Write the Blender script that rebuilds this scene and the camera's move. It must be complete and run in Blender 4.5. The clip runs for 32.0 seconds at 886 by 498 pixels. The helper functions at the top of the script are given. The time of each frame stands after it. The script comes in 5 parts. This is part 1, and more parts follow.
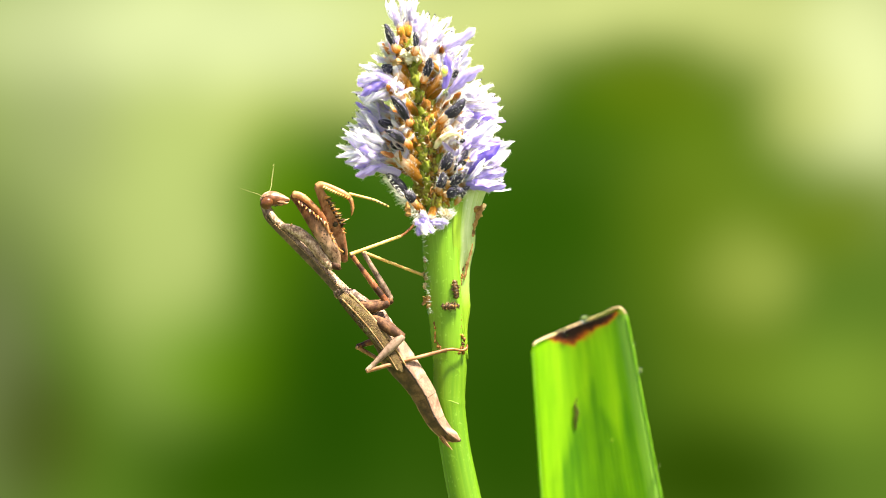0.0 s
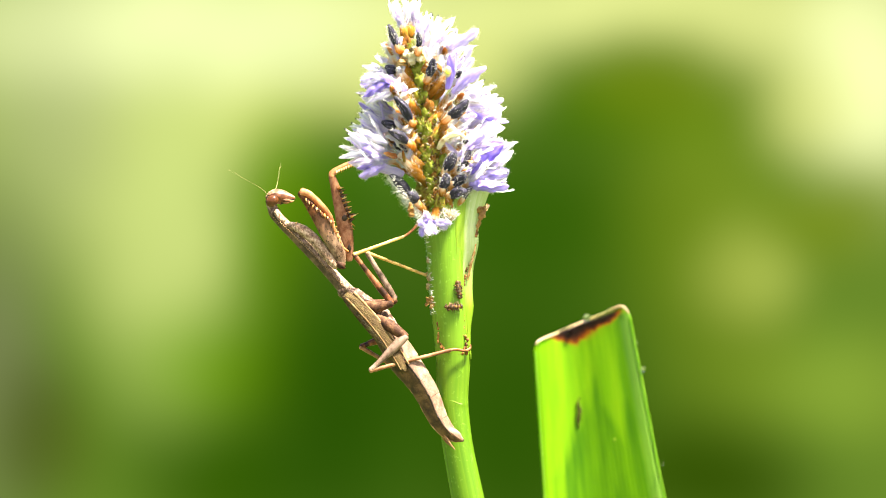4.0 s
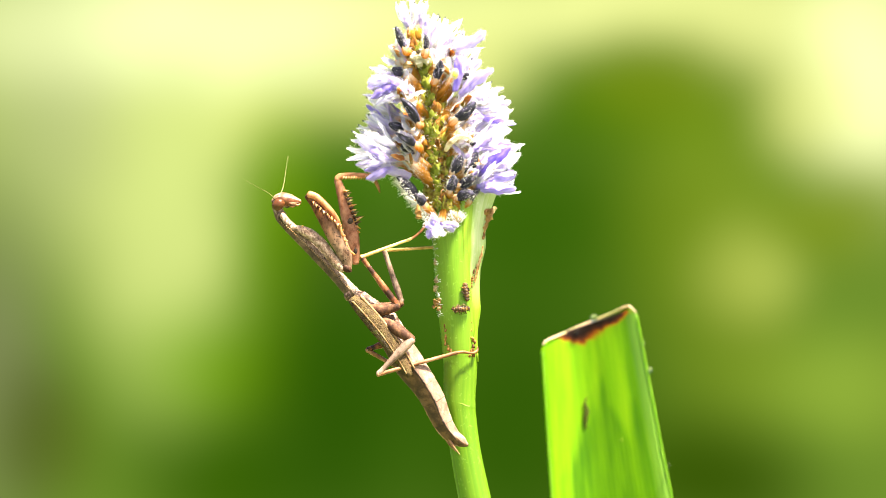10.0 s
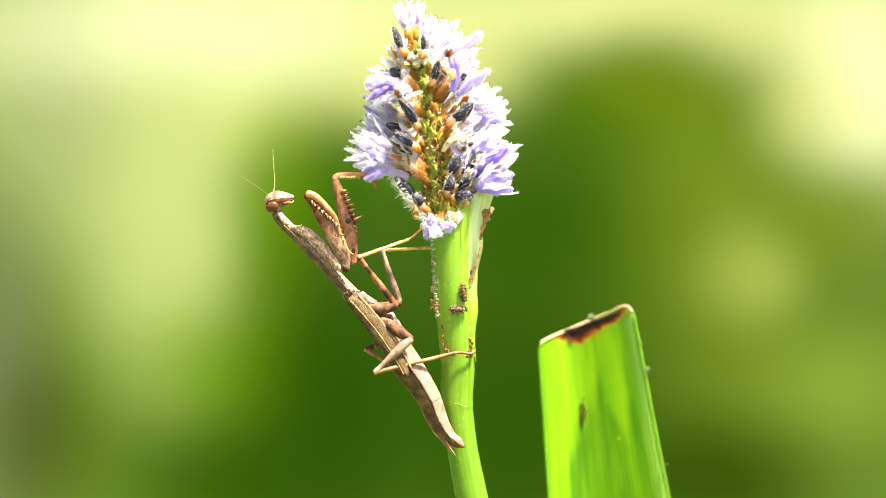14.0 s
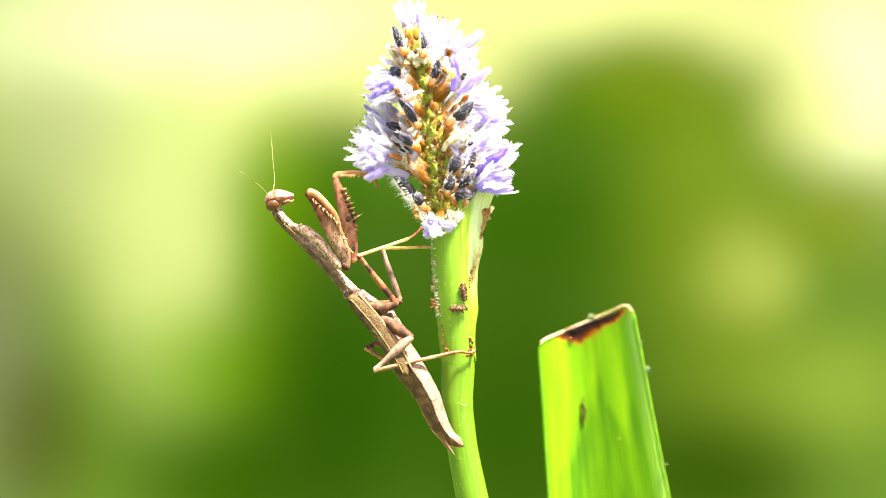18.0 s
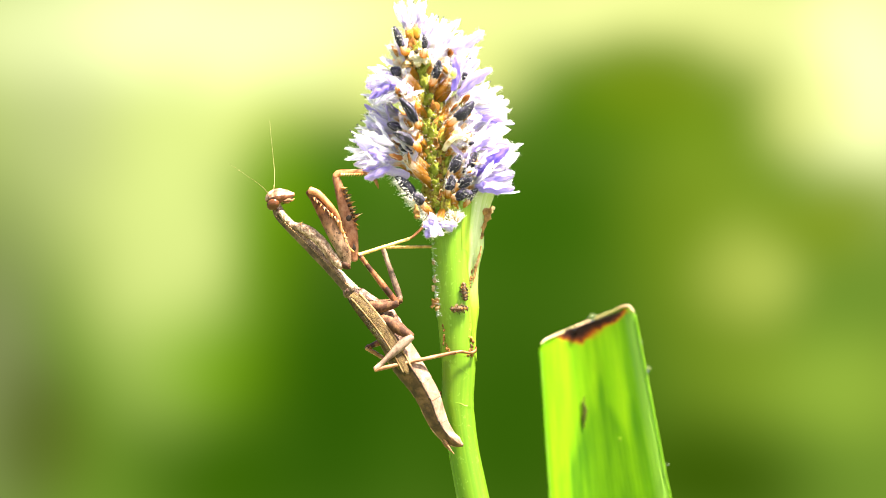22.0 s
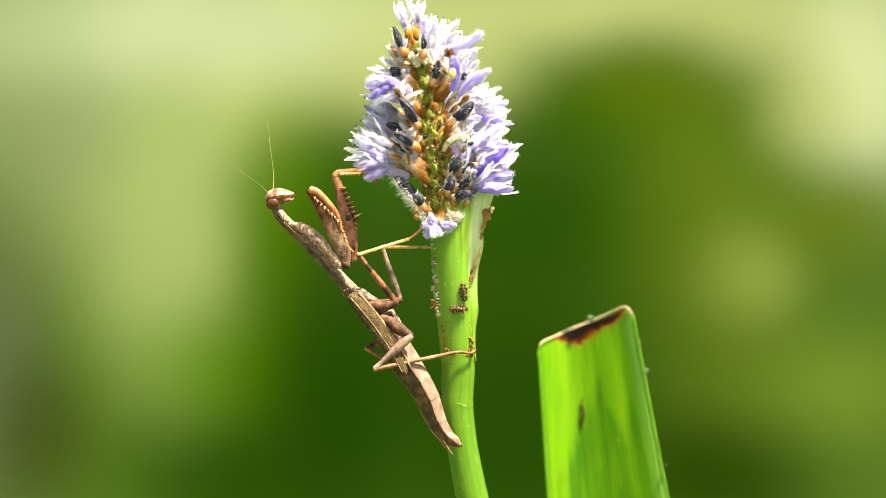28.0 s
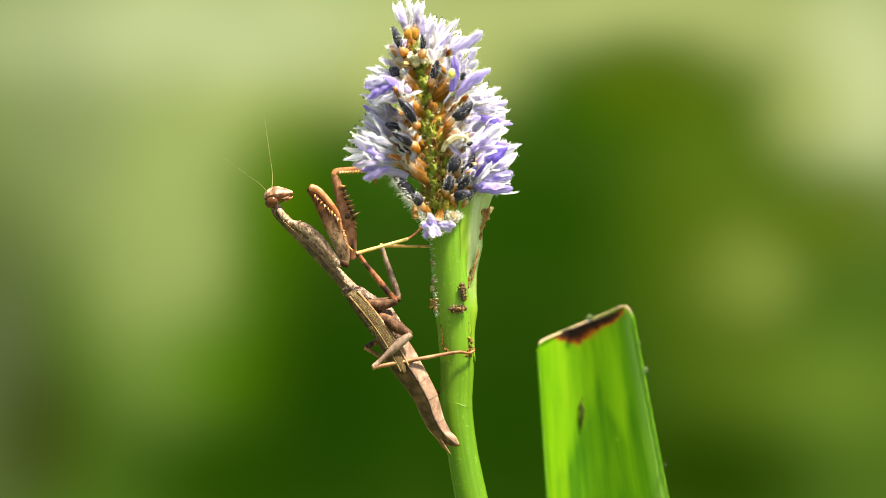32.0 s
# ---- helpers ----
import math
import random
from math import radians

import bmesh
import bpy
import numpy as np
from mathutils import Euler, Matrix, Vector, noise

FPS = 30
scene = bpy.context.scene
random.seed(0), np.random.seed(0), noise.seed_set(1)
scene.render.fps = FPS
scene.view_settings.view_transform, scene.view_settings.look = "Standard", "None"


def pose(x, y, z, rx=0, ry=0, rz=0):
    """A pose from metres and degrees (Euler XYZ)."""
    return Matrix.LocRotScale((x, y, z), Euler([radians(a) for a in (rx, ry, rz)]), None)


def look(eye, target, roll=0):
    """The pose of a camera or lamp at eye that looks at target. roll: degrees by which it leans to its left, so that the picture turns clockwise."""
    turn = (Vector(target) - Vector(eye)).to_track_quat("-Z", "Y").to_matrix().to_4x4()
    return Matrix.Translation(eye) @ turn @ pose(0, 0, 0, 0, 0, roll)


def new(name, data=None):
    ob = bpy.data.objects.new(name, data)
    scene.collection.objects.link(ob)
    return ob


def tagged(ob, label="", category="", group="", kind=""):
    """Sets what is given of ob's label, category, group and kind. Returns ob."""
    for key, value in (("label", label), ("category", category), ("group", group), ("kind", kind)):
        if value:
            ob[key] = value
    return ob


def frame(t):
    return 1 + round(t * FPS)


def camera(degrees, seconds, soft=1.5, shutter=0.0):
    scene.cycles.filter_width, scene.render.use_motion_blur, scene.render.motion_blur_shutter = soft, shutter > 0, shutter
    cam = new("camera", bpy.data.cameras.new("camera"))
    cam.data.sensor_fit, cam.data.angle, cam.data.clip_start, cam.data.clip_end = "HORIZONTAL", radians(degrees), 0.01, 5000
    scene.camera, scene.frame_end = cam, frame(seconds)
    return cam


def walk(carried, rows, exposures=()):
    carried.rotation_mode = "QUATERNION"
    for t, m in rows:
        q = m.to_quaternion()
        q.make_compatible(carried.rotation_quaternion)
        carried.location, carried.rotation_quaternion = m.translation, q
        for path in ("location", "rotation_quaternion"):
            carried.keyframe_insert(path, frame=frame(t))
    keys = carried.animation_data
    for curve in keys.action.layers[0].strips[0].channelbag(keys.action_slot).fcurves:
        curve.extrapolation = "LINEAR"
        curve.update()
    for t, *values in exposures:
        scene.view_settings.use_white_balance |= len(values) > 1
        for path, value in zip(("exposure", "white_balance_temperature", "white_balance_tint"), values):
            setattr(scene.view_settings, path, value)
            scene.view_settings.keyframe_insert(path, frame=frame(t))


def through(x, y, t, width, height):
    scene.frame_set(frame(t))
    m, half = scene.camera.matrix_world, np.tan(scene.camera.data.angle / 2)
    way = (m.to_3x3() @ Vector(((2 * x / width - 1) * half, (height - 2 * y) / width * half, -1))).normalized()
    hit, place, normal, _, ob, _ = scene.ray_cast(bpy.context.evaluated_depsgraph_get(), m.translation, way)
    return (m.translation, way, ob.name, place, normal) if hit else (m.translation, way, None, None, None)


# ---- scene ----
EXPO = [(t, e, 6800, g) for t, e, g in ((0.0, 2.42, 2), (3.5, 2.57, 4), (6.0, 2.82, 7), (9.0, 2.82, 7), (12.0, 2.72, 7), (14.0, 2.74, 7), (17.0, 2.96, 9), (19.0, 3.02, 10), (21.0, 2.97, 9), (23.0, 2.80, 7), (25.0, 2.52, 5), (26.5, 2.38, 3), (28.0, 2.20, 0), (29.0, 2.10, -1), (32.0, 1.92, -2))]
cam = camera(20, 32.0, soft=0.75)
EYE = Vector((0, -0.48909, 0.75))
walk(cam, [(0.0, look(EYE, (0, 0, 0.75))), (32.0, look(EYE, (0, 0, 0.75)))], EXPO)
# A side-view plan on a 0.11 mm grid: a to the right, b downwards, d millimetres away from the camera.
GRID, REACH, MID = 0.00011, 489.09, 0.75
cam.data.dof.use_dof, cam.data.dof.focus_distance, cam.data.dof.aperture_fstop = True, 0.4850, 8.0


def P(a, b, d=0.0):
    k = GRID * (1 + d / REACH)
    return Vector(((a - 784) * k, d * 0.001, MID + (441 - b) * k))


# ---- world and sun ----
SUN_UP, SUN_ROUND = 66, 130          # degrees: height, and turn from straight behind the plant towards the right
world = bpy.data.worlds.new("world")
scene.world = world
world.use_nodes = True
wn = world.node_tree.nodes
sky = wn.new("ShaderNodeTexSky")
sky.sky_type, sky.sun_disc = "NISHITA", False
sky.air_density, sky.dust_density, sky.ozone_density = 0.7, 4.0, 0.4
sky.sun_elevation, sky.sun_rotation = radians(SUN_UP), radians(SUN_ROUND)
world.node_tree.links.new(sky.outputs[0], wn["Background"].inputs[0])
wn["Background"].inputs[1].default_value = 0.08
sun = new("sun", bpy.data.lights.new("sun", "SUN"))
sun.data.energy, sun.data.angle, sun.data.color = 5.0, radians(6), (1.0, 0.93, 0.80)
toward = Vector((math.sin(radians(SUN_ROUND)) * math.cos(radians(SUN_UP)), math.cos(radians(SUN_ROUND)) * math.cos(radians(SUN_UP)), math.sin(radians(SUN_UP))))
sun.matrix_world = look(toward * 5, (0, 0, 0))


# ---- materials ----
class Mat:
    """A node material: small helpers to wire it."""

    def __init__(self, name, rough=0.5, spec=0.4):
        self.m = bpy.data.materials.new(name)
        self.m.use_nodes = True
        self.t = self.m.node_tree
        self.b = self.t.nodes["Principled BSDF"]
        self.b.inputs["Roughness"].default_value = rough
        self.b.inputs["Specular IOR Level"].default_value = spec
        self.coord = self.t.nodes.new("ShaderNodeTexCoord")

    def node(self, kind, **values):
        n = self.t.nodes.new(kind)
        for key, value in values.items():
            n.inputs[key].default_value = value
        return n

    def link(self, a, b):
        self.t.links.new(a, b)

    def noise(self, scale, detail=4, space="Object", stretch=(1, 1, 1), rough=0.6):
        mp = self.node("ShaderNodeMapping", Scale=stretch)
        self.link(self.coord.outputs[space], mp.inputs[0])
        n = self.node("ShaderNodeTexNoise", Scale=scale, Detail=detail, Roughness=rough)
        self.link(mp.outputs[0], n.inputs["Vector"])
        return n.outputs["Fac"]

    def ramp(self, fac, *stops):
        r = self.t.nodes.new("ShaderNodeValToRGB")
        for i, (at, color) in enumerate(stops):
            e = r.color_ramp.elements[i] if i < 2 else r.color_ramp.elements.new(at)
            e.position, e.color = at, (*color, 1)
        self.link(fac, r.inputs[0])
        return r.outputs[0]

    def mix(self, fac, a, b, mode="MIX"):
        n = self.t.nodes.new("ShaderNodeMix")
        n.data_type, n.blend_type = "RGBA", mode
        for value, slot in ((fac, 0), (a, 6), (b, 7)):
            if isinstance(value, (int, float)):
                n.inputs[slot].default_value = value
            elif isinstance(value, tuple):
                n.inputs[slot].default_value = (*value, 1)
            else:
                self.link(value, n.inputs[slot])
        return n.outputs[2]

    def math(self, op, a, b=0.0):
        n = self.t.nodes.new("ShaderNodeMath")
        n.operation = op
        for i, value in enumerate((a, b)):
            if isinstance(value, (int, float)):
                n.inputs[i].default_value = value
            else:
                self.link(value, n.inputs[i])
        return n.outputs[0]

    def uv(self):
        s = self.t.nodes.new("ShaderNodeSeparateXYZ")
        self.link(self.coord.outputs["UV"], s.inputs[0])
        return s.outputs[0], s.outputs[1]

    def bump(self, fac, strength, depth):
        n = self.node("ShaderNodeBump", Strength=strength, Distance=depth)
        self.link(fac, n.inputs["Height"])
        self.link(n.outputs[0], self.b.inputs["Normal"])

    def done(self, color, through=0.0, through_color=None):
        """Set the colour; through: the share of light that passes a thin leaf or petal."""
        self.link(color, self.b.inputs["Base Color"])
        if through:
            tr = self.t.nodes.new("ShaderNodeBsdfTranslucent")
            self.link(through_color or color, tr.inputs[0])
            mx = self.node("ShaderNodeMixShader", Fac=through)
            self.link(self.b.outputs[0], mx.inputs[1])
            self.link(tr.outputs[0], mx.inputs[2])
            self.link(mx.outputs[0], self.t.nodes["Material Output"].inputs[0])
        return self.m


def plant_skin(name, dark, light, vein=60, through=0.3, rough=0.4, root=None, seam=None):
    """Green skin with fine lengthwise streaks (UV u runs across, v along)."""
    k = Mat(name, rough, 0.45)
    streak = k.noise(1.0, 4, "UV", (vein * 2.5, 3, 1))
    patch = k.noise(110, 4, stretch=(1, 1, 0.3))
    f = k.math("ADD", k.math("MULTIPLY", streak, 0.5), k.math("MULTIPLY", patch, 0.5))
    c = k.ramp(f, (0.36, dark), (0.62, light))
    fleck = k.node("ShaderNodeMapRange", **{"From Min": 0.62, "From Max": 0.72, "To Min": 0.0, "To Max": 0.5})
    k.link(k.noise(1300, 2), fleck.inputs["Value"])
    c = k.mix(fleck.outputs[0], c, tuple(min(0.85, x * 1.35 + 0.05) for x in light))
    k.bump(k.math("ADD", streak, k.math("MULTIPLY", k.noise(2200, 3), 0.6)), 0.25, 0.00012)
    if root:
        u, v = k.uv()
        m = k.node("ShaderNodeMapRange", **{"From Min": 0.3, "From Max": 0.75, "To Min": 1.0, "To Max": 0.0})
        k.link(v, m.inputs["Value"])
        if seam:                          # the pale face begins at this breadth
            n = k.node("ShaderNodeMapRange", **{"From Min": seam - 0.08, "From Max": seam + 0.08, "To Min": 1.0, "To Max": 0.0})
            k.link(u, n.inputs["Value"])
            c = k.mix(k.math("MAXIMUM", m.outputs[0], n.outputs[0]), c, k.ramp(f, (0.36, root[0]), (0.62, root[1])))
        else:
            c = k.mix(m.outputs[0], c, k.ramp(f, (0.36, root[0]), (0.62, root[1])))
    return k.done(c, through)


stem_green = plant_skin("stem_green", (0.090, 0.205, 0.005), (0.170, 0.305, 0.014), 12, 0.4)
spathe_green = plant_skin("spathe_green", (0.145, 0.305, 0.010), (0.235, 0.415, 0.028), 12, 0.4)
spathe_pale = plant_skin("spathe_pale", (0.50, 0.62, 0.22), (0.72, 0.76, 0.46), 9, 0.45, 0.4, ((0.205, 0.36, 0.013), (0.32, 0.47, 0.036)), 0.42)


def rough_mottle(name, colors, scale, rough=0.6, through=0.0, bump=0.5):
    k = Mat(name, rough, 0.35)
    f = k.noise(scale, 5)
    c = k.ramp(f, *[(0.32 + 0.36 * i / (len(colors) - 1), col) for i, col in enumerate(colors)])
    k.bump(k.noise(scale * 3, 3), bump, 0.0002)
    return k.done(c, through)


rachis_mat = rough_mottle("rachis_mottled", [(0.025, 0.011, 0.003), (0.22, 0.14, 0.014), (0.38, 0.38, 0.04), (0.48, 0.24, 0.035)], 900, 0.6, 0.4)


def tube_material():
    """Floret tube: olive at its root, orange-brown, and pale towards the throat (UV v along)."""
    k = Mat("floret_tube_orange", 0.85, 0.12)
    u, v = k.uv()
    streak = k.noise(1.0, 4, "UV", (14, 2.2, 1))
    f = k.math("ADD", v, k.math("ADD", k.math("MULTIPLY", k.math("SUBTRACT", k.noise(500, 4), 0.5), 0.6), k.math("MULTIPLY", k.math("SUBTRACT", streak, 0.5), 0.9)))
    c = k.ramp(f, (0.0, (0.12, 0.11, 0.01)), (0.25, (0.36, 0.15, 0.015)), (0.48, (0.66, 0.30, 0.055)), (0.72, (0.90, 0.66, 0.46)), (1.0, (0.95, 0.91, 0.90)))
    k.bump(k.math("ADD", streak, k.noise(1500, 3)), 0.5, 0.0002)
    return k.done(c, 0.55)


tube_mat = tube_material()


def bud_material():
    """A shrivelled bud: dark blue-black folds with lilac-grey ridges along it (UV u round, v along)."""
    k = Mat("withered_bud_blue", 0.7, 0.3)
    f = k.math("ADD", k.math("MULTIPLY", k.noise(1.0, 3, "UV", (11, 2.5, 1)), 0.75), k.math("MULTIPLY", k.noise(1800, 3), 0.25))
    c = k.ramp(f, (0.42, (0.008, 0.007, 0.012)), (0.54, (0.026, 0.022, 0.042)), (0.63, (0.15, 0.125, 0.23)), (0.73, (0.60, 0.54, 0.78)))
    k.bump(f, 0.7, 0.0003)
    return k.done(c, 0.1)


bud_mat = bud_material()


def spent_material():
    """Spent floret tube: olive root, rust and orange body, brown withered tip (UV v along)."""
    k = Mat("spent_tube", 0.5, 0.3)
    u, v = k.uv()
    info = k.t.nodes.new("ShaderNodeObjectInfo")
    f = k.math("ADD", k.math("ADD", k.math("MULTIPLY", v, 0.7), k.math("MULTIPLY", info.outputs["Random"], 0.35)), k.math("MULTIPLY", k.math("SUBTRACT", k.noise(420, 5), 0.5), 1.1))
    c = k.ramp(f, (0.05, (0.05, 0.035, 0.006)), (0.25, (0.24, 0.22, 0.018)), (0.45, (0.34, 0.18, 0.025)), (0.62, (0.42, 0.13, 0.02)), (0.8, (0.66, 0.34, 0.10)), (1.0, (0.78, 0.62, 0.40)))
    k.bump(k.noise(1300, 5), 0.6, 0.00022)
    return k.done(c, 0.5)


spent_mat = spent_material()
dry_mat = rough_mottle("dry_brown", [(0.14, 0.06, 0.014), (0.42, 0.22, 0.06), (0.66, 0.48, 0.26)], 500, 0.7, 0.3, 0.8)
flake_mat = rough_mottle("flake_straw", [(0.26, 0.14, 0.04), (0.46, 0.33, 0.15), (0.66, 0.55, 0.36)], 900, 0.8, 0.4, 1.0)
scar_mat = rough_mottle("scar_rust", [(0.05, 0.018, 0.004), (0.20, 0.08, 0.012), (0.42, 0.22, 0.05)], 700, 0.7, 0.2, 0.8)
green_bud_mat = rough_mottle("young_fruit_green", [(0.10, 0.075, 0.006), (0.23, 0.26, 0.018), (0.42, 0.46, 0.065)], 520, 0.8, 0.45, 1.0)
rust_pod_mat = rough_mottle("spent_fruit_rust", [(0.09, 0.03, 0.004), (0.30, 0.12, 0.016), (0.48, 0.27, 0.055)], 520, 0.85, 0.5, 1.0)
hair_mat = rough_mottle("white_hair", [(0.88, 0.86, 0.80), (0.95, 0.94, 0.90)], 300, 0.5, 0.6)


def petal_material(name, deep, mid, pale):
    k = Mat(name, 0.55, 0.25)
    u, v = k.uv()
    info = k.t.nodes.new("ShaderNodeObjectInfo")
    streak = k.noise(40, 3, "UV", (9, 1, 1))
    c = k.ramp(k.math("ADD", k.math("MULTIPLY", streak, 0.6), k.math("MULTIPLY", info.outputs["Random"], 0.4)),
               (0.33, deep), (0.46, mid), (0.58, pale))
    lines = k.math("POWER", k.math("ABSOLUTE", k.math("SINE", k.math("MULTIPLY", u, 15.7))), 6.0)
    mid = k.node("ShaderNodeMapRange", **{"From Min": 0.03, "From Max": 0.2, "To Min": 0.55, "To Max": 0.0})
    k.link(k.math("ABSOLUTE", k.math("SUBTRACT", u, 0.5)), mid.inputs["Value"])
    c = k.mix(k.math("MULTIPLY", k.math("ADD", mid.outputs[0], k.math("MULTIPLY", lines, 0.3)), k.noise(14, 3, "UV", (2, 1, 1))), c, (0.36, 0.24, 0.74))
    k.bump(streak, 0.4, 0.0003)
    return k.done(c, 0.80)


petal_mat = petal_material("lilac_petal", (0.80, 0.73, 0.95), (0.90, 0.87, 0.96), (0.97, 0.96, 0.97))
lilac_mat = petal_material("mid_lilac_petal", (0.63, 0.54, 0.93), (0.83, 0.77, 0.96), (0.95, 0.93, 0.97))
banner_mat = petal_material("deep_lilac_petal", (0.42, 0.32, 0.84), (0.56, 0.47, 0.90), (0.72, 0.64, 0.94))
spot_cream = rough_mottle("dry_cream", [(0.42, 0.27, 0.11), (0.78, 0.68, 0.45), (0.85, 0.8, 0.65)], 700, 0.6, 0.3)
dark_pod_mat = rough_mottle("dark_pod", [(0.012, 0.008, 0.004), (0.05, 0.03, 0.01), (0.16, 0.12, 0.02)], 700, 0.6)
spot_mat = rough_mottle("nectar_yellow", [(0.62, 0.66, 0.10), (0.50, 0.62, 0.03)], 200, 0.5)


def chitin(name, dark, mid, light, scale, rough=0.45, speck=0.0, back=None, root=None, bump=0.35, ring=None, band=0, through=0.0):
    """Insect skin: mottled, with dark specks; back tints a strip along it, ring darkens the end of a plate, band crosses it with dark bands (UV u round, v along)."""
    k = Mat(name, rough + 0.12, 0.25)
    u, v = k.uv()
    f = k.noise(scale, 6, stretch=(1, 1, 0.7), rough=0.7)
    deep, pale = tuple(x * 0.6 for x in dark), tuple(min(0.85, x * 1.15) for x in light)
    c = k.ramp(f, (0.34, deep), (0.48, mid), (0.64, pale))
    if root:
        m = k.node("ShaderNodeMapRange", **{"From Min": root[0], "From Max": root[1], "To Min": 0.9, "To Max": 0.0})
        k.link(k.math("ADD", v, k.math("MULTIPLY", k.math("SUBTRACT", f, 0.5), 0.5)), m.inputs["Value"])
        c = k.mix(m.outputs[0], c, k.ramp(f, (0.36, root[2]), (0.62, root[3])))
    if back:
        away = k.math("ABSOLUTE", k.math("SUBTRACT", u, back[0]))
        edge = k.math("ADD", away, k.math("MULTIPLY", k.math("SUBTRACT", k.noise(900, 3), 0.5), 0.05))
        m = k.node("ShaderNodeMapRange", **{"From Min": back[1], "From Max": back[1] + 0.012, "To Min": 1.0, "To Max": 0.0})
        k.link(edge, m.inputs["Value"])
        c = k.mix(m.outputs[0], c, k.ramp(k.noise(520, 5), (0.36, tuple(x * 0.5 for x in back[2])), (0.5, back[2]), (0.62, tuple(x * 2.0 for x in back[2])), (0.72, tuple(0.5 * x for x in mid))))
    if speck:
        cells = k.node("ShaderNodeTexVoronoi", Scale=2500.0)
        k.link(k.coord.outputs["Object"], cells.inputs["Vector"])
        pick = k.t.nodes.new("ShaderNodeSeparateColor")
        k.link(cells.outputs["Color"], pick.inputs[0])
        size = k.math("MULTIPLY", k.math("MAXIMUM", k.math("SUBTRACT", pick.outputs[0], 1.0 - speck), 0.0), 0.7)
        dots = k.node("ShaderNodeMapRange", **{"From Min": -0.04, "From Max": 0.06, "To Min": 0.0, "To Max": 0.92})
        k.link(k.math("SUBTRACT", size, cells.outputs["Distance"]), dots.inputs["Value"])
        c = k.mix(dots.outputs[0], c, (0.018, 0.010, 0.006))
    if band:
        wave = k.math("SINE", k.math("ADD", k.math("MULTIPLY", v, band * 6.28), k.math("MULTIPLY", f, 3.0)))
        m = k.node("ShaderNodeMapRange", **{"From Min": 0.1, "From Max": 0.6, "To Min": 0.0, "To Max": 0.85})
        k.link(wave, m.inputs["Value"])
        c = k.mix(m.outputs[0], c, deep)
    if ring:
        m = k.node("ShaderNodeMapRange", **{"From Min": ring - 0.05, "From Max": ring, "To Min": 0.0, "To Max": 0.95})
        k.link(k.math("ADD", v, k.math("MULTIPLY", k.math("SUBTRACT", f, 0.5), 0.08)), m.inputs["Value"])
        c = k.mix(m.outputs[0], c, (0.025, 0.012, 0.006))
    k.bump(k.math("ADD", k.math("MULTIPLY", k.noise(2600, 3), 0.6), f), bump, 0.0002)
    return k.done(c, through)


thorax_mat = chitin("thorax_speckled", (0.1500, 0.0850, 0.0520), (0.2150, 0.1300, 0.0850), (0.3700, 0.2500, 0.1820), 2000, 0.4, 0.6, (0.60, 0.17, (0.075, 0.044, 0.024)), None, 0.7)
coxa_mat = chitin("coxa_tan", (0.1000, 0.0500, 0.0290), (0.2300, 0.1320, 0.0820), (0.4700, 0.3300, 0.2400), 1700, 0.45, 0.35, None, None, 0.9)
grey_mat = chitin("thorax_grey", (0.0147, 0.0068, 0.0041), (0.1004, 0.0513, 0.0338), (0.3504, 0.2300, 0.1812), 900, 0.45, 0.3, None, None, 1.0)
abdomen_mat = chitin("abdomen_tan", (0.1950, 0.1030, 0.0680), (0.1850, 0.1040, 0.0700), (0.2700, 0.1660, 0.1180), 700, 0.4, 0.25, (0.50, 0.255, (0.060, 0.030, 0.011)), None, 0.7, 0.90)
def wing_material():
    """Golden wing skin with a fine net of pale veins, dark and greenish along its outer half (UV u across)."""
    k = Mat("wing_olive", 0.6, 0.2)
    u, v = k.uv()
    net = k.node("ShaderNodeTexVoronoi", Scale=3600.0)
    net.feature = "DISTANCE_TO_EDGE"
    k.link(k.coord.outputs["Object"], net.inputs["Vector"])
    m = k.node("ShaderNodeMapRange", **{"From Min": 0.04, "From Max": 0.14, "To Min": 1.0, "To Max": 0.0})
    k.link(net.outputs["Distance"], m.inputs["Value"])
    f = k.noise(900, 5)
    gold = k.ramp(f, (0.34, (0.022, 0.011, 0.003)), (0.5, (0.055, 0.030, 0.009)), (0.66, (0.085, 0.060, 0.016)))
    dim = k.ramp(f, (0.36, (0.010, 0.005, 0.002)), (0.52, (0.045, 0.024, 0.006)), (0.66, (0.085, 0.085, 0.014)))
    half = k.node("ShaderNodeMapRange", **{"From Min": 0.30, "From Max": 0.40, "To Min": 0.0, "To Max": 1.0})
    k.link(u, half.inputs["Value"])
    c = k.mix(k.math("MULTIPLY", m.outputs[0], 0.3), k.mix(half.outputs[0], dim, gold), (0.20, 0.13, 0.05))
    k.bump(k.math("ADD", m.outputs[0], f), 0.6, 0.0002)
    return k.done(c)


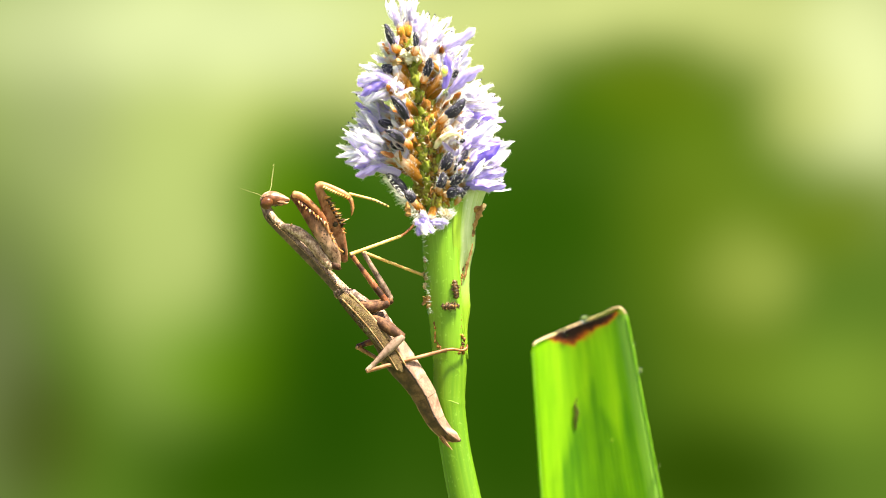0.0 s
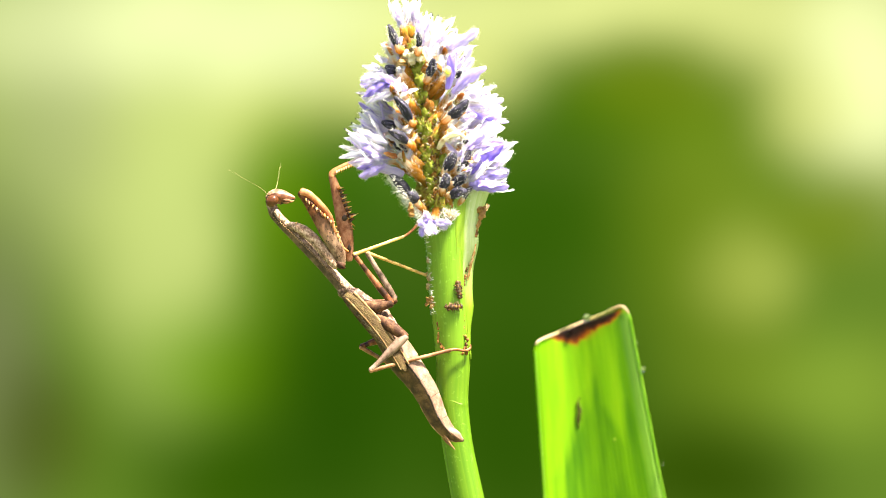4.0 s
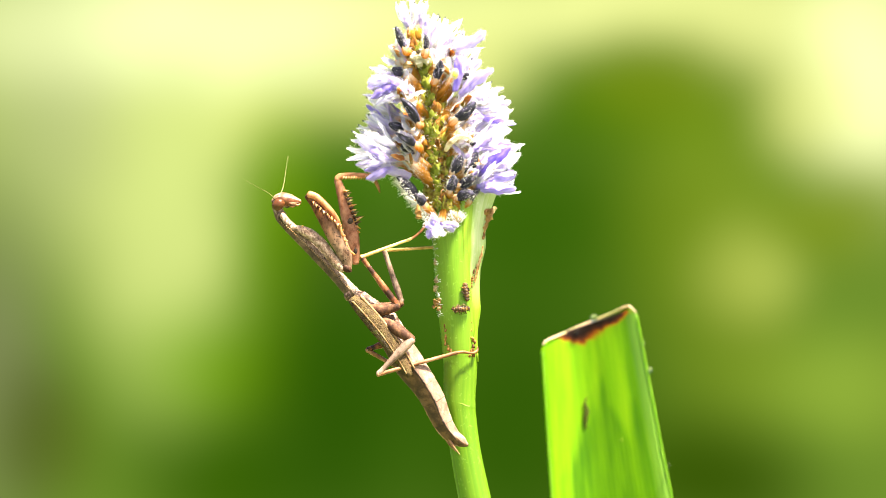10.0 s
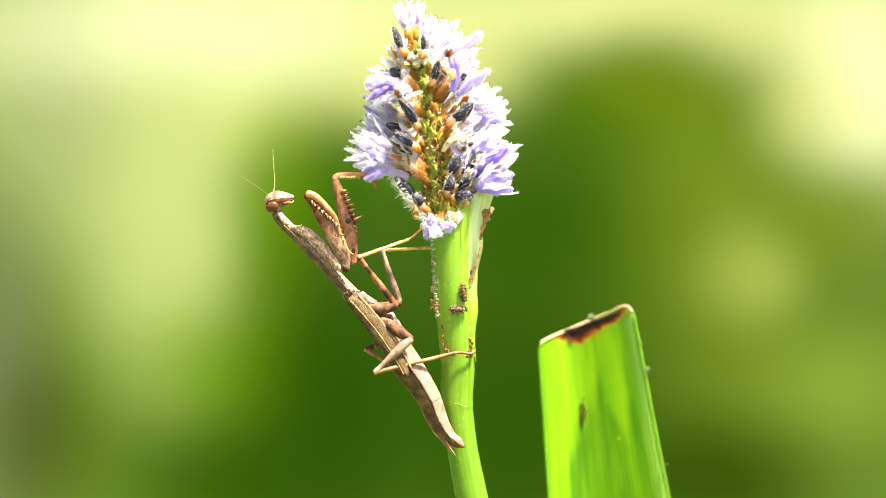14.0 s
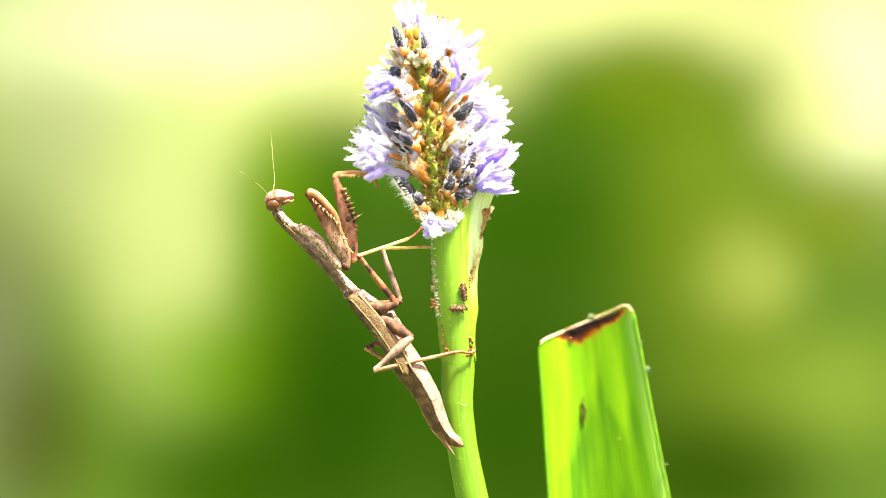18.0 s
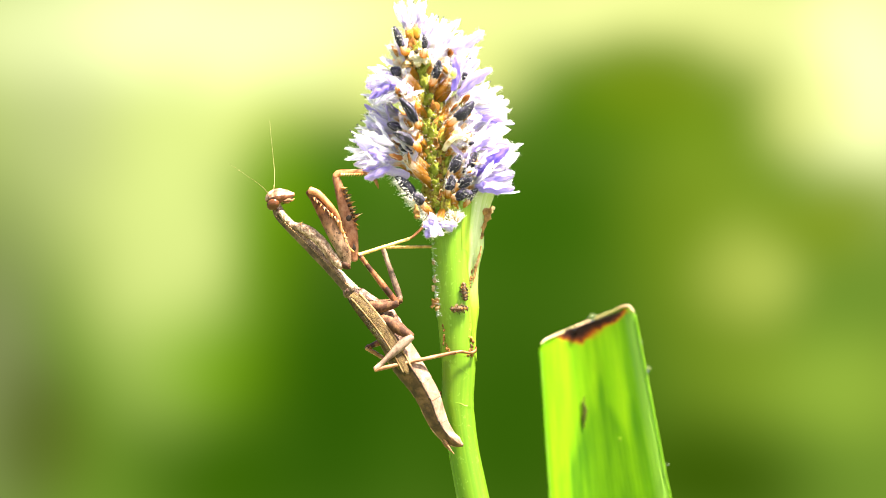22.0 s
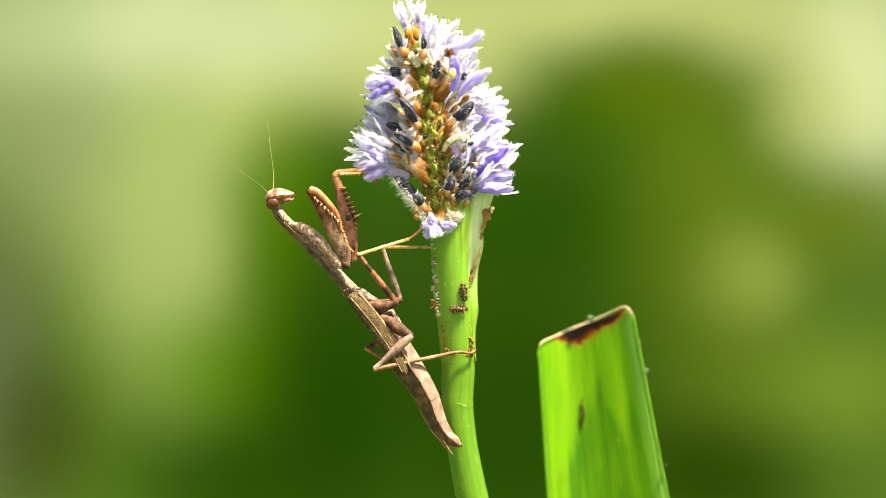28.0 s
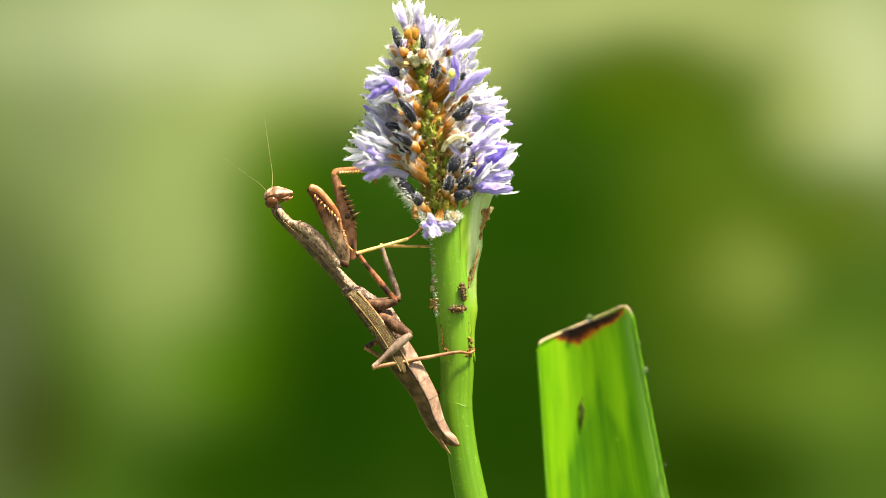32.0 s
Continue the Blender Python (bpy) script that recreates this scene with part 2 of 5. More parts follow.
wing_mat = wing_material()
wing_edge_mat = chitin("wing_margin", (0.1332, 0.0623, 0.0185), (0.2338, 0.1275, 0.0510), (0.3085, 0.1938, 0.1003), 500, 0.4)
hip_mat = chitin("hip_dark", (0.0139, 0.0045, 0.0018), (0.0542, 0.0188, 0.0075), (0.1331, 0.0622, 0.0294), 700, 0.6)
feeler_mat = chitin("feeler_pale", (0.1560, 0.1320, 0.0420), (0.2160, 0.1860, 0.0720), (0.2640, 0.2400, 0.1200), 300, 0.5)
femur_mat = chitin("foreleg_pink", (0.0950, 0.0230, 0.0070), (0.1800, 0.0590, 0.0230), (0.3200, 0.1290, 0.0600), 600, 0.3, 0.6, None, (0.34, 0.62, (0.065, 0.030, 0.015), (0.40, 0.26, 0.17)), 0.2, None, 0, 0.3)
far_femur_mat = chitin("foreleg_rose", (0.1700, 0.0540, 0.0230), (0.2900, 0.1180, 0.0590), (0.4100, 0.2100, 0.1200), 600, 0.3, 0.2, None, None, 0.15, None, 0, 0.35)
arm_mat = chitin("shin_orange", (0.3000, 0.0880, 0.0290), (0.4300, 0.1650, 0.0650), (0.5500, 0.2750, 0.1360), 350, 0.25, 0, None, None, 0.12, None, 0, 0.35)
claw_mat = chitin("claw_rust", (0.0621, 0.018, 0.00624), (0.179, 0.063, 0.0195), (0.276, 0.135, 0.0546), 400, 0.3, 0, None, None, 0.15)
spine_mat = chitin("spine_orange", (0.315, 0.0794, 0.0135), (0.591, 0.247, 0.0707), (0.782, 0.518, 0.266), 900, 0.25, 0, None, None, 0.1, None, 0, 0.3)
dark_mat = chitin("dark_brown", (0.015, 0.008, 0.005), (0.03, 0.018, 0.012), (0.07, 0.04, 0.025), 500, 0.35, 0, None, None, 0.2)
leg_red_mat = chitin("leg_banded", (0.0160, 0.0050, 0.0024), (0.1300, 0.0360, 0.0120), (0.2600, 0.0980, 0.0440), 360, 0.35, 0, None, None, 0.2, None, 4)
leg_grey_mat = chitin("leg_grey", (0.0504, 0.0277, 0.0185), (0.1218, 0.0739, 0.0510), (0.2520, 0.1680, 0.1276), 300, 0.4)
shin_mat = chitin("shin_yellow", (0.330, 0.150, 0.035), (0.480, 0.270, 0.075), (0.600, 0.410, 0.150), 260, 0.35, 0, None, None, 0.15)
shin_pink_mat = chitin("shin_tan", (0.0990, 0.0324, 0.0108), (0.1980, 0.0810, 0.0342), (0.2970, 0.1485, 0.0765), 300, 0.4, 0, None, None, 0.2)
eye_mat = chitin("eye_brown", (0.030, 0.009, 0.003), (0.050, 0.016, 0.005), (0.085, 0.030, 0.010), 160, 0.10, 0, None, None, 0.03)
head_mat = chitin("head_brown", (0.06, 0.020, 0.009), (0.22, 0.105, 0.058), (0.48, 0.32, 0.22), 760, 0.32, 0, (0.62, 0.2, (0.075, 0.025, 0.010)), None, 0.3)
crown_mat = chitin("crown_pale", (0.20, 0.11, 0.07), (0.34, 0.22, 0.15), (0.52, 0.40, 0.32), 700, 0.35, 0, None, None, 0.15)
larva_mat = rough_mottle("larva_brown", [(0.008, 0.004, 0.002), (0.03, 0.014, 0.005), (0.12, 0.05, 0.010), (0.50, 0.26, 0.06)], 2600, 0.5)


# ---- mesh helpers ----
ORIGIN = {}


def thing(name, base):
    ob = new(name)
    ob.location = base
    ob.empty_display_size = 0.005
    ORIGIN[ob.name] = Vector(base)
    return ob


def part(name, bm, material, parent, label="", origin=None, kind=""):
    """Link a bmesh, built in world places, as one mesh under its thing or part."""
    origin = Vector(origin) if origin is not None else ORIGIN[parent.name]
    bmesh.ops.translate(bm, verts=bm.verts, vec=-origin)
    me = bpy.data.meshes.new(name)
    bm.to_mesh(me)
    bm.free()
    for poly in me.polygons:
        poly.use_smooth = True
    me.materials.append(material)
    ob = new(name, me)
    ob.parent = parent
    ob.location = origin - ORIGIN[parent.name]
    ORIGIN[ob.name] = origin
    return tagged(ob, label=label, kind=kind)


def smooth_path(points, steps):
    """Catmull-Rom through (Vector, radius) knots."""
    out, n = [], len(points)
    for i in range(n - 1):
        p = [points[max(0, min(n - 1, i + j))] for j in (-1, 0, 1, 2)]
        for s in range(steps + (i == n - 2)):
            t = s / steps
            w = (-t**3 / 2 + t * t - t / 2, 1.5 * t**3 - 2.5 * t * t + 1, -1.5 * t**3 + 2 * t * t + t / 2, t**3 / 2 - t * t / 2)
            out.append((sum((q[0] * k for q, k in zip(p, w)), Vector()), max(1e-6, sum(q[1] * k for q, k in zip(p, w)))))
    return out


def tube(knots, around=10, steps=4, flat=1.0, bm=None, lumps=0.0, ridge=0.0, edges=()):
    """A closed tapered tube through knots (a, b, d, r): r in grid steps; flat: its depth over its breadth; edges: (angle, height) of keels along it. UV: u round, v along."""
    bm = bm or bmesh.new()
    path = smooth_path([(P(a, b, d), r * GRID) for a, b, d, r in knots], steps)
    for end, near in ((0, 1), (-1, -2)):          # rounded ends
        (c, r), (c2, _) = path[end], path[near]
        out = (c - c2).normalized()
        more = [(c + out * r * 0.3, r * 0.84), (c + out * r * 0.5, r * 0.5)]
        path = more[::-1] + path if end == 0 else path + more
    uv = bm.loops.layers.uv.verify()
    rings, n = [], len(path)
    for i, (c, r) in enumerate(path):
        along = (path[min(n - 1, i + 1)][0] - path[max(0, i - 1)][0]).normalized()
        side = Vector((0, 1, 0)) - along * along.y
        side = side.normalized() if side.length > 0.05 else Vector((1, 0, 0))
        up = along.cross(side)
        ring = []
        for j in range(around):
            q = 2 * math.pi * j / around
            k = r * (1 + lumps * noise.noise(c * 900 + Vector((q, 0, 0))) + ridge * math.cos(5 * q) + sum(h * max(0, 1 - abs((q - e + 3.1416) % 6.2832 - 3.1416) / 0.5) for e, h in edges))
            ring.append(bm.verts.new(c + up * math.cos(q) * k + side * math.sin(q) * k * flat))
        rings.append(ring)
    for i in range(n - 1):
        for j in range(around):
            f = bm.faces.new((rings[i][j], rings[i][(j + 1) % around], rings[i + 1][(j + 1) % around], rings[i + 1][j]))
            for loop, (uu, vv) in zip(f.loops, ((j, i), (j + 1, i), (j + 1, i + 1), (j, i + 1))):
                loop[uv].uv = (uu / around, vv / (n - 1))
    for ring, end in ((rings[0], 0), (rings[-1], -1)):
        tip = bm.verts.new(path[end][0])
        for j in range(around):
            bm.faces.new((ring[j], ring[(j + 1) % around], tip) if end else (ring[(j + 1) % around], ring[j], tip))
    return bm


def cone(bm, root, tip, r, sides=5):
    along = (tip - root).normalized()
    a = along.orthogonal().normalized()
    b = along.cross(a)
    ring = [bm.verts.new(root + (a * math.cos(q) + b * math.sin(q)) * r) for q in (2 * math.pi * j / sides for j in range(sides))]
    top = bm.verts.new(tip)
    for j in range(sides):
        bm.faces.new((ring[j], ring[(j + 1) % sides], top))
    bm.faces.new(ring[::-1])


def thread(path, sides):
    """One closed tube through (place, radius) rows."""
    bm = bmesh.new()
    rings = []
    for i, (c, r) in enumerate(path):
        along = (path[min(len(path) - 1, i + 1)][0] - path[max(0, i - 1)][0]).normalized()
        a = along.cross(Vector((0.31, 0.9, 0.28))).normalized()
        b = along.cross(a)
        rings.append([bm.verts.new(c + (a * math.cos(q) + b * math.sin(q)) * r) for q in (2 * math.pi * j / sides for j in range(sides))])
    for low, high in zip(rings, rings[1:]):
        for j in range(sides):
            bm.faces.new((low[j], low[(j + 1) % sides], high[(j + 1) % sides], high[j]))
    bm.faces.new(rings[0][::-1]), bm.faces.new(rings[-1])
    return bm


def blob(center, radii, lumps=0.1, turn=None, seg=14, bm=None, seed=0):
    bm = bm or bmesh.new()
    made = bmesh.ops.create_uvsphere(bm, u_segments=seg, v_segments=seg * 2 // 3, radius=1)["verts"]
    turn = turn or Matrix.Identity(3)
    for v in made:
        k = 1 + lumps * noise.noise(v.co * 2.2 + Vector((seed * 3.1, 0, 0)))
        v.co = center + turn @ Vector((v.co.x * radii[0], v.co.y * radii[1], v.co.z * radii[2])) * k
    return bm


def sheet(rows, thick, bm=None, along=None):
    """A thin closed sheet through rows of places (a grid of Vectors), with its thickness. UV: u across, v along."""
    bm = bm or bmesh.new()
    uv = bm.loops.layers.uv.verify()
    n, m = len(rows), len(rows[0])
    front, behind = [], []
    for i in range(n):
        f, b = [], []
        for j in range(m):
            du = rows[i][min(m - 1, j + 1)] - rows[i][max(0, j - 1)]
            dv = rows[min(n - 1, i + 1)][j] - rows[max(0, i - 1)][j]
            nn = du.cross(dv)
            nn = nn.normalized() if nn.length > 1e-12 else Vector((0, -1, 0))
            f.append(bm.verts.new(rows[i][j] + nn * thick / 2))
            b.append(bm.verts.new(rows[i][j] - nn * thick / 2))
        front.append(f), behind.append(b)

    def face(verts, places):
        q = bm.faces.new(verts)
        for loop, (i, j) in zip(q.loops, places):
            loop[uv].uv = (j / (m - 1), along[i] if along else i / (n - 1))

    for i in range(n - 1):
        for j in range(m - 1):
            c = ((i, j), (i, j + 1), (i + 1, j + 1), (i + 1, j))
            face([front[x][y] for x, y in c], c)
            face([behind[x][y] for x, y in c[::-1]], c[::-1])
    rim = [(0, j) for j in range(m)] + [(i, m - 1) for i in range(1, n)] + [(n - 1, j) for j in range(m - 2, -1, -1)] + [(i, 0) for i in range(n - 2, 0, -1)]
    for (i, j), (x, y) in zip(rim, rim[1:] + rim[:1]):
        face((front[x][y], front[i][j], behind[i][j], behind[x][y]), ((x, y), (i, j), (i, j), (x, y)))
    return bm


# ---- ground and distance ----
def flat_plane(name, x0, x1, y0, y1, z, cuts=1):
    bm = bmesh.new()
    bmesh.ops.create_grid(bm, x_segments=cuts, y_segments=cuts, size=0.5)
    for v in bm.verts:
        v.co = Vector((x0 + (v.co.x + 0.5) * (x1 - x0), y0 + (v.co.y + 0.5) * (y1 - y0), z))
    me = bpy.data.meshes.new(name)
    bm.to_mesh(me)
    bm.free()
    return new(name, me)


ground = flat_plane("ground", -600, 600, -600, 600, 0, 4)
k = Mat("marsh_ground", 0.7)
g = k.noise(6, 6)
k.bump(k.noise(40, 4), 0.6, 0.03)
ground.data.materials.append(k.done(k.ramp(g, (0.3, (0.04, 0.05, 0.015)), (0.6, (0.09, 0.12, 0.03)), (0.75, (0.14, 0.15, 0.06)))))
tagged(ground, "damp green and brown marsh ground", "ground", kind="structure")

FAR = 3500.0  # millimetres from the plant to the far bank


def tone(c):
    """An 8-bit tone as linear light."""
    return ((c / 255 + 0.055) / 1.055) ** 2.4


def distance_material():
    """The far bank as a glow: sunlight on bright meadow, dark trees and pale haze at the edge, painted as soft patches.
    """
    k = Mat("far_bank_glow")
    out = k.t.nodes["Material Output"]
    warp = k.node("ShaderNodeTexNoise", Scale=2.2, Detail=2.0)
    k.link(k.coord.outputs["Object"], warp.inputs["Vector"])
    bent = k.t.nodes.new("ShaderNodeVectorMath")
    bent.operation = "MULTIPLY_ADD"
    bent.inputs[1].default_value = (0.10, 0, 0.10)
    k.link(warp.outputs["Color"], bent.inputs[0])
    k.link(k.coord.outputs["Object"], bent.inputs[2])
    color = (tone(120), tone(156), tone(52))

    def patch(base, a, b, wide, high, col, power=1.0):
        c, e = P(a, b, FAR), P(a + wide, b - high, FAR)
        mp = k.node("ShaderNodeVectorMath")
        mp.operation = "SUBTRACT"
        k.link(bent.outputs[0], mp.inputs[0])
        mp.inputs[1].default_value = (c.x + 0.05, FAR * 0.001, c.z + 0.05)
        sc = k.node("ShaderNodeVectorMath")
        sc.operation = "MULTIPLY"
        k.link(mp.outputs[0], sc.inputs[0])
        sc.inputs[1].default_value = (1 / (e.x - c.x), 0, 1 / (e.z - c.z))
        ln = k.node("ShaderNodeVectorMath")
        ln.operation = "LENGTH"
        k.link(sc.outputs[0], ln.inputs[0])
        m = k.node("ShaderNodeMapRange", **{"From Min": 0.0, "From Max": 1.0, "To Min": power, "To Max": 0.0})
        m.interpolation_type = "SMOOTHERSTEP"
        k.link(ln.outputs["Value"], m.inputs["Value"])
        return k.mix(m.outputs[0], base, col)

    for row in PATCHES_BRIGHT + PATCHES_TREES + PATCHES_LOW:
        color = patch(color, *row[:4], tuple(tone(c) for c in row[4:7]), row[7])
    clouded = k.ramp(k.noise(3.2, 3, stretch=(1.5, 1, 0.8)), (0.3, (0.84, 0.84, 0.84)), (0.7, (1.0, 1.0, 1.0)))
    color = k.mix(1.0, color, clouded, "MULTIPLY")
    # all of the bank's brightness is painted and glows by itself
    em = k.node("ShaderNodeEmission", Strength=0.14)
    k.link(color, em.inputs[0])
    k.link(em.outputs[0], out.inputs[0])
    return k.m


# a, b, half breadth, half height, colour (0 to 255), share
PATCHES_BRIGHT = [  # glow painted as sunlit meadow and haze
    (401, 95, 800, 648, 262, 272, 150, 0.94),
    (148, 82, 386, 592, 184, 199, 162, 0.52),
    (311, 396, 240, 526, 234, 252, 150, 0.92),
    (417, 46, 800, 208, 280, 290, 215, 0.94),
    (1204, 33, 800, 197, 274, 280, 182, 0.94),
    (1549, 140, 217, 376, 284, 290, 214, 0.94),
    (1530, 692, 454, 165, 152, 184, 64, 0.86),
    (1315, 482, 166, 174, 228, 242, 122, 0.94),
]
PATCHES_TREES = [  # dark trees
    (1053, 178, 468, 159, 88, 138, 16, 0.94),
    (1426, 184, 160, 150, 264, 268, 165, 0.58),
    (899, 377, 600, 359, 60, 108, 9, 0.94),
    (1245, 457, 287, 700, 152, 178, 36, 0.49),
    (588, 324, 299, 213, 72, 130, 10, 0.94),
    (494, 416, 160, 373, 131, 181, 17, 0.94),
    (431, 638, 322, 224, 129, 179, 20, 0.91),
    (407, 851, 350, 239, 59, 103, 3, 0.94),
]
PATCHES_LOW = [  # low growth, and painted gaps of light
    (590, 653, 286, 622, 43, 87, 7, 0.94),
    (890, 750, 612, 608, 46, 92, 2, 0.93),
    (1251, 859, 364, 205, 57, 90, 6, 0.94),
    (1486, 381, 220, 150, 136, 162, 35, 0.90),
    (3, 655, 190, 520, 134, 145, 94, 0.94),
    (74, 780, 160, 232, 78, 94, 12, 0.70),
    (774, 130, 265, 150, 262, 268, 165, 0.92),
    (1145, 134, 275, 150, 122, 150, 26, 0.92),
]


def backdrop():
    bm = bmesh.new()
    bmesh.ops.create_grid(bm, x_segments=24, y_segments=1, size=0.5)
    for v in bm.verts:
        x = v.co.x * 9
        v.co = Vector((x, FAR * 0.001 - max(0, abs(x) - 1.2) ** 2 * 0.12, (v.co.y + 0.5) * 2.6))
    me = bpy.data.meshes.new("backdrop")
    bm.to_mesh(me)
    bm.free()
    ob = new("backdrop", me)
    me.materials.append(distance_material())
    tagged(ob, "glowing backdrop painted as a blurred sunlit green bank with dark trees far behind", "backdrop", kind="structure")


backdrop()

# ---- the pickerelweed ----
plant = tagged(thing("pickerelweed", P(1010, 7259)), "pickerelweed stalk with a ragged lilac flower spike and green spathe", "flower")
part("stem", tube([(1010, 7259, 0, 42), (1000, 4200, 0, 38), (965, 2200, 0, 32), (905, 1250, 0, 30), (862, 1000, 0, 29), (837, 882, 0, 28.5), (821, 800, 0, 27),
                   (812, 735, 0, 27.6), (810.5, 718, 0, 28.4), (810, 700, 0, 28.6), (812, 640, 0, 30), (812, 560, 0, 30), (806, 480, 0, 28), (797, 420, 0, 27), (790, 370, 0, 24)], 28, 6), stem_green, plant)


def shred(knots):
    """A crumpled papery strip through (a, b, d, half breadth)."""
    path = smooth_path([(P(a, b, d), w * GRID) for a, b, d, w in knots], 5)
    rows = []
    for i, (c, w) in enumerate(path):
        along = (path[min(len(path) - 1, i + 1)][0] - path[max(0, i - 1)][0]).normalized()
        side = along.cross(Vector((0, -1, 0))).normalized()
        rows.append([c + side * w * q * (1 + 0.6 * noise.noise(c * 1500 + Vector((q * 3, 0, 0))) + (1.3 * noise.noise(c * 9000 + Vector((q * 9, 0, 0))) if abs(q) == 1 else 0)) + Vector((0, -1, 0)) * w * 1.3 * noise.noise(c * 3800 + Vector((0, q * 2, 5))) for q in (-1, -0.5, 0, 0.5, 1)])
    return sheet(rows, 0.00012)


def spathe():
    """The sheath wraps the stalk, open towards its pale inner side."""
    rows = []
    for i in range(25):
        t = i / 24
        b = 700 - 330 * t
        c = 814 - 12 * max(0, t - 0.35) ** 1.2 * 2.2
        r = 20.5 + 14.5 * (1 - (1 - min(1, t * 1.5)) ** 2)
        rows.append([P(c + math.cos(q) * r * (1 + 0.02 * math.sin(9 * t + q) - 0.09 * min(0, math.cos(q))), b + 6 * math.sin(q) + t ** 3 * (26 * math.sin(q) * -1 - 24 + 5 * math.sin(q * 7)), math.sin(q) * r * 0.115) for q in (radians(60 + 245 * (18 - j) / 18) for j in range(19))])
    sheath = part("spathe", sheet(rows, 0.0007), spathe_green, plant, "bright green hairy sheath round the stalk")
    rows = []
    for i in range(27):
        t = i / 26
        b = 640 - 295 * t
        left = 842 - 30 * min(1, t * 2.2) + 4 * math.sin(3 * t)
        near = 1.2 + 2.7 * min(1, t * 2.2)
        swell = min(1, max(0, (t - 0.5) / 0.2))
        right = 843 + 5 * math.sin(t * 2.2) - 4 * math.exp(-((t - 0.45) / 0.1) ** 2) + 6 * swell * swell * (3 - 2 * swell) + 60 * max(0, t - 0.72) ** 1.05 + 110 * max(0, t - 0.86) ** 1.1 + 1.5 * math.sin(31 * t) * t
        right = left + (right - left) * min(1, 0.12 + t * 3)
        rows.append([P(left + (right - left) * s, b - 14 * s * t, -near + (near - 0.7) * s ** 1.6 + 0.7 * math.sin(s * 7) * 0.3) for s in (j / 10 for j in range(11))])
    part("inner_spathe", sheet(rows, 0.0006), spathe_pale, plant, "pale inner face of the sheath")
    bm = bmesh.new()
    rng = random.Random(3)
    for i in range(270):
        t = rng.random()
        b = 372 + 190 * t ** 0.8
        c = 768 + max(0, b - 430) * 0.075 - max(0, 430 - b) * 0.28
        root = P(c + rng.uniform(-2, 6), b, rng.uniform(-3, 2))
        tip = P(c - rng.uniform(2, 8.5), b + rng.uniform(-6, 4), rng.uniform(-3.5, 2.5))
        cone(bm, root, tip, 0.00008, 3)
    part("hair", bm, hair_mat, plant, "white downy hair", kind="stuff")
    for name, knots in (("dry_margin", [(874, 366, -1, 2), (869, 374, -1.5, 5), (862, 388, -2, 4), (856, 404, -2, 3), (852, 424, -2.4, 1.5)]),
                        ("dry_margin", [(868, 372, -1.5, 3), (860, 376, -2, 6), (848, 372, -2, 3)]),
                        ("dry_margin", [(852, 436, -2.6, 1), (848, 455, -2.8, 2.2), (844, 470, -3, 2.6), (840, 488, -3.1, 2), (837, 500, -3.2, 1)]),
                        ("dry_stamen", [(736, 362, -6, 2), (737, 372, -6, 4), (738, 382, -6, 5), (738, 388, -6, 2)])):
        part(name, shred(knots), dry_mat, plant, "withered orange-brown edge")
    part("joint_scar", tube([(806, 713, -3.1, 0.2), (815, 715, -3.1, 0.8), (824, 718.5, -2.75, 0.9), (831, 719, -2.1, 0.5), (834, 718, -1.7, 0.2)], 8, 4, 0.5, lumps=0.4), spathe_pale, plant, "pale scar at the joint of the stalk")
    # rust-coloured flecks eaten into the sheath, and papery flakes at its hairy edge
    for n, (size, knots) in enumerate(((1.5, [(785, 572, -2.5), (784, 580, -2.5), (787, 586, -2.7)]),
                                       (2.3, [(787, 596, -2.6), (786, 606, -2.5), (790, 615, -2.8), (797, 623, -3.1), (806, 626, -3.4)]),
                                       (1.7, [(838, 474, -3.1), (835, 488, -3.2), (831, 500, -3.4), (829, 512, -3.5)]),
                                       (1.0, [(829, 530, -3.5), (831, 548, -3.4), (829, 566, -3.5), (832, 584, -3.4)]),
                                       (1.9, [(831, 596, -3.4), (836, 604, -3.2), (835, 615, -3.2), (830, 622, -3.3)]),
                                       (2.2, [(812, 627, -3.4), (822, 629, -3.3), (833, 628, -2.9), (839, 623, -2.4)]))):
        bm = bmesh.new()
        path = smooth_path([(P(*k), 1) for k in knots], 4)
        for m, (c, _) in enumerate(path):
            r = size * rng.uniform(0.45, 1.25) * GRID
            blob(c + Vector((rng.gauss(0, 1.3), 0, rng.gauss(0, 1.3))) * GRID, (r, r * 0.5, r * rng.uniform(0.8, 1.9)), 0.9, None, 8, bm, n * 20 + m)
        part("rust_fleck", bm, scar_mat, plant, "rust-brown eaten fleck")
    for knots in ([(773, 488, -1.4, 2), (769, 495, -2.0, 3.4), (770, 501, -2.2, 2)], [(770, 506, -1.8, 2.5), (766, 512, -2.2, 3), (768, 517, -1.8, 1.2)],
                  [(777, 527, -1.8, 2), (774, 533, -2.3, 4.5), (769, 538, -2.2, 5), (763, 545, -2.0, 2)], [(779, 541, -2.2, 2), (775, 546, -2.4, 4), (770, 549, -2.2, 1.5)], [(770, 458, -1.4, 1.5), (767, 464, -1.8, 2.5), (769, 470, -1.6, 1)]):
        part("dry_flake", shred(knots), dry_mat if knots[0][1] > 525 else flake_mat, plant, "papery dry flake")


spathe()

AXIS = [(792, 392, 0, 40), (786, 340, 0, 39), (775, 285, 0, 36), (765, 225, 0, 32), (754, 165, 0, 28), (744, 115, 0, 22), (735, 88, 0, 14), (730, 60, 0, 6)]
AXLE = smooth_path([(Vector((a, b, 0)), r) for a, b, d, r in AXIS], 12)


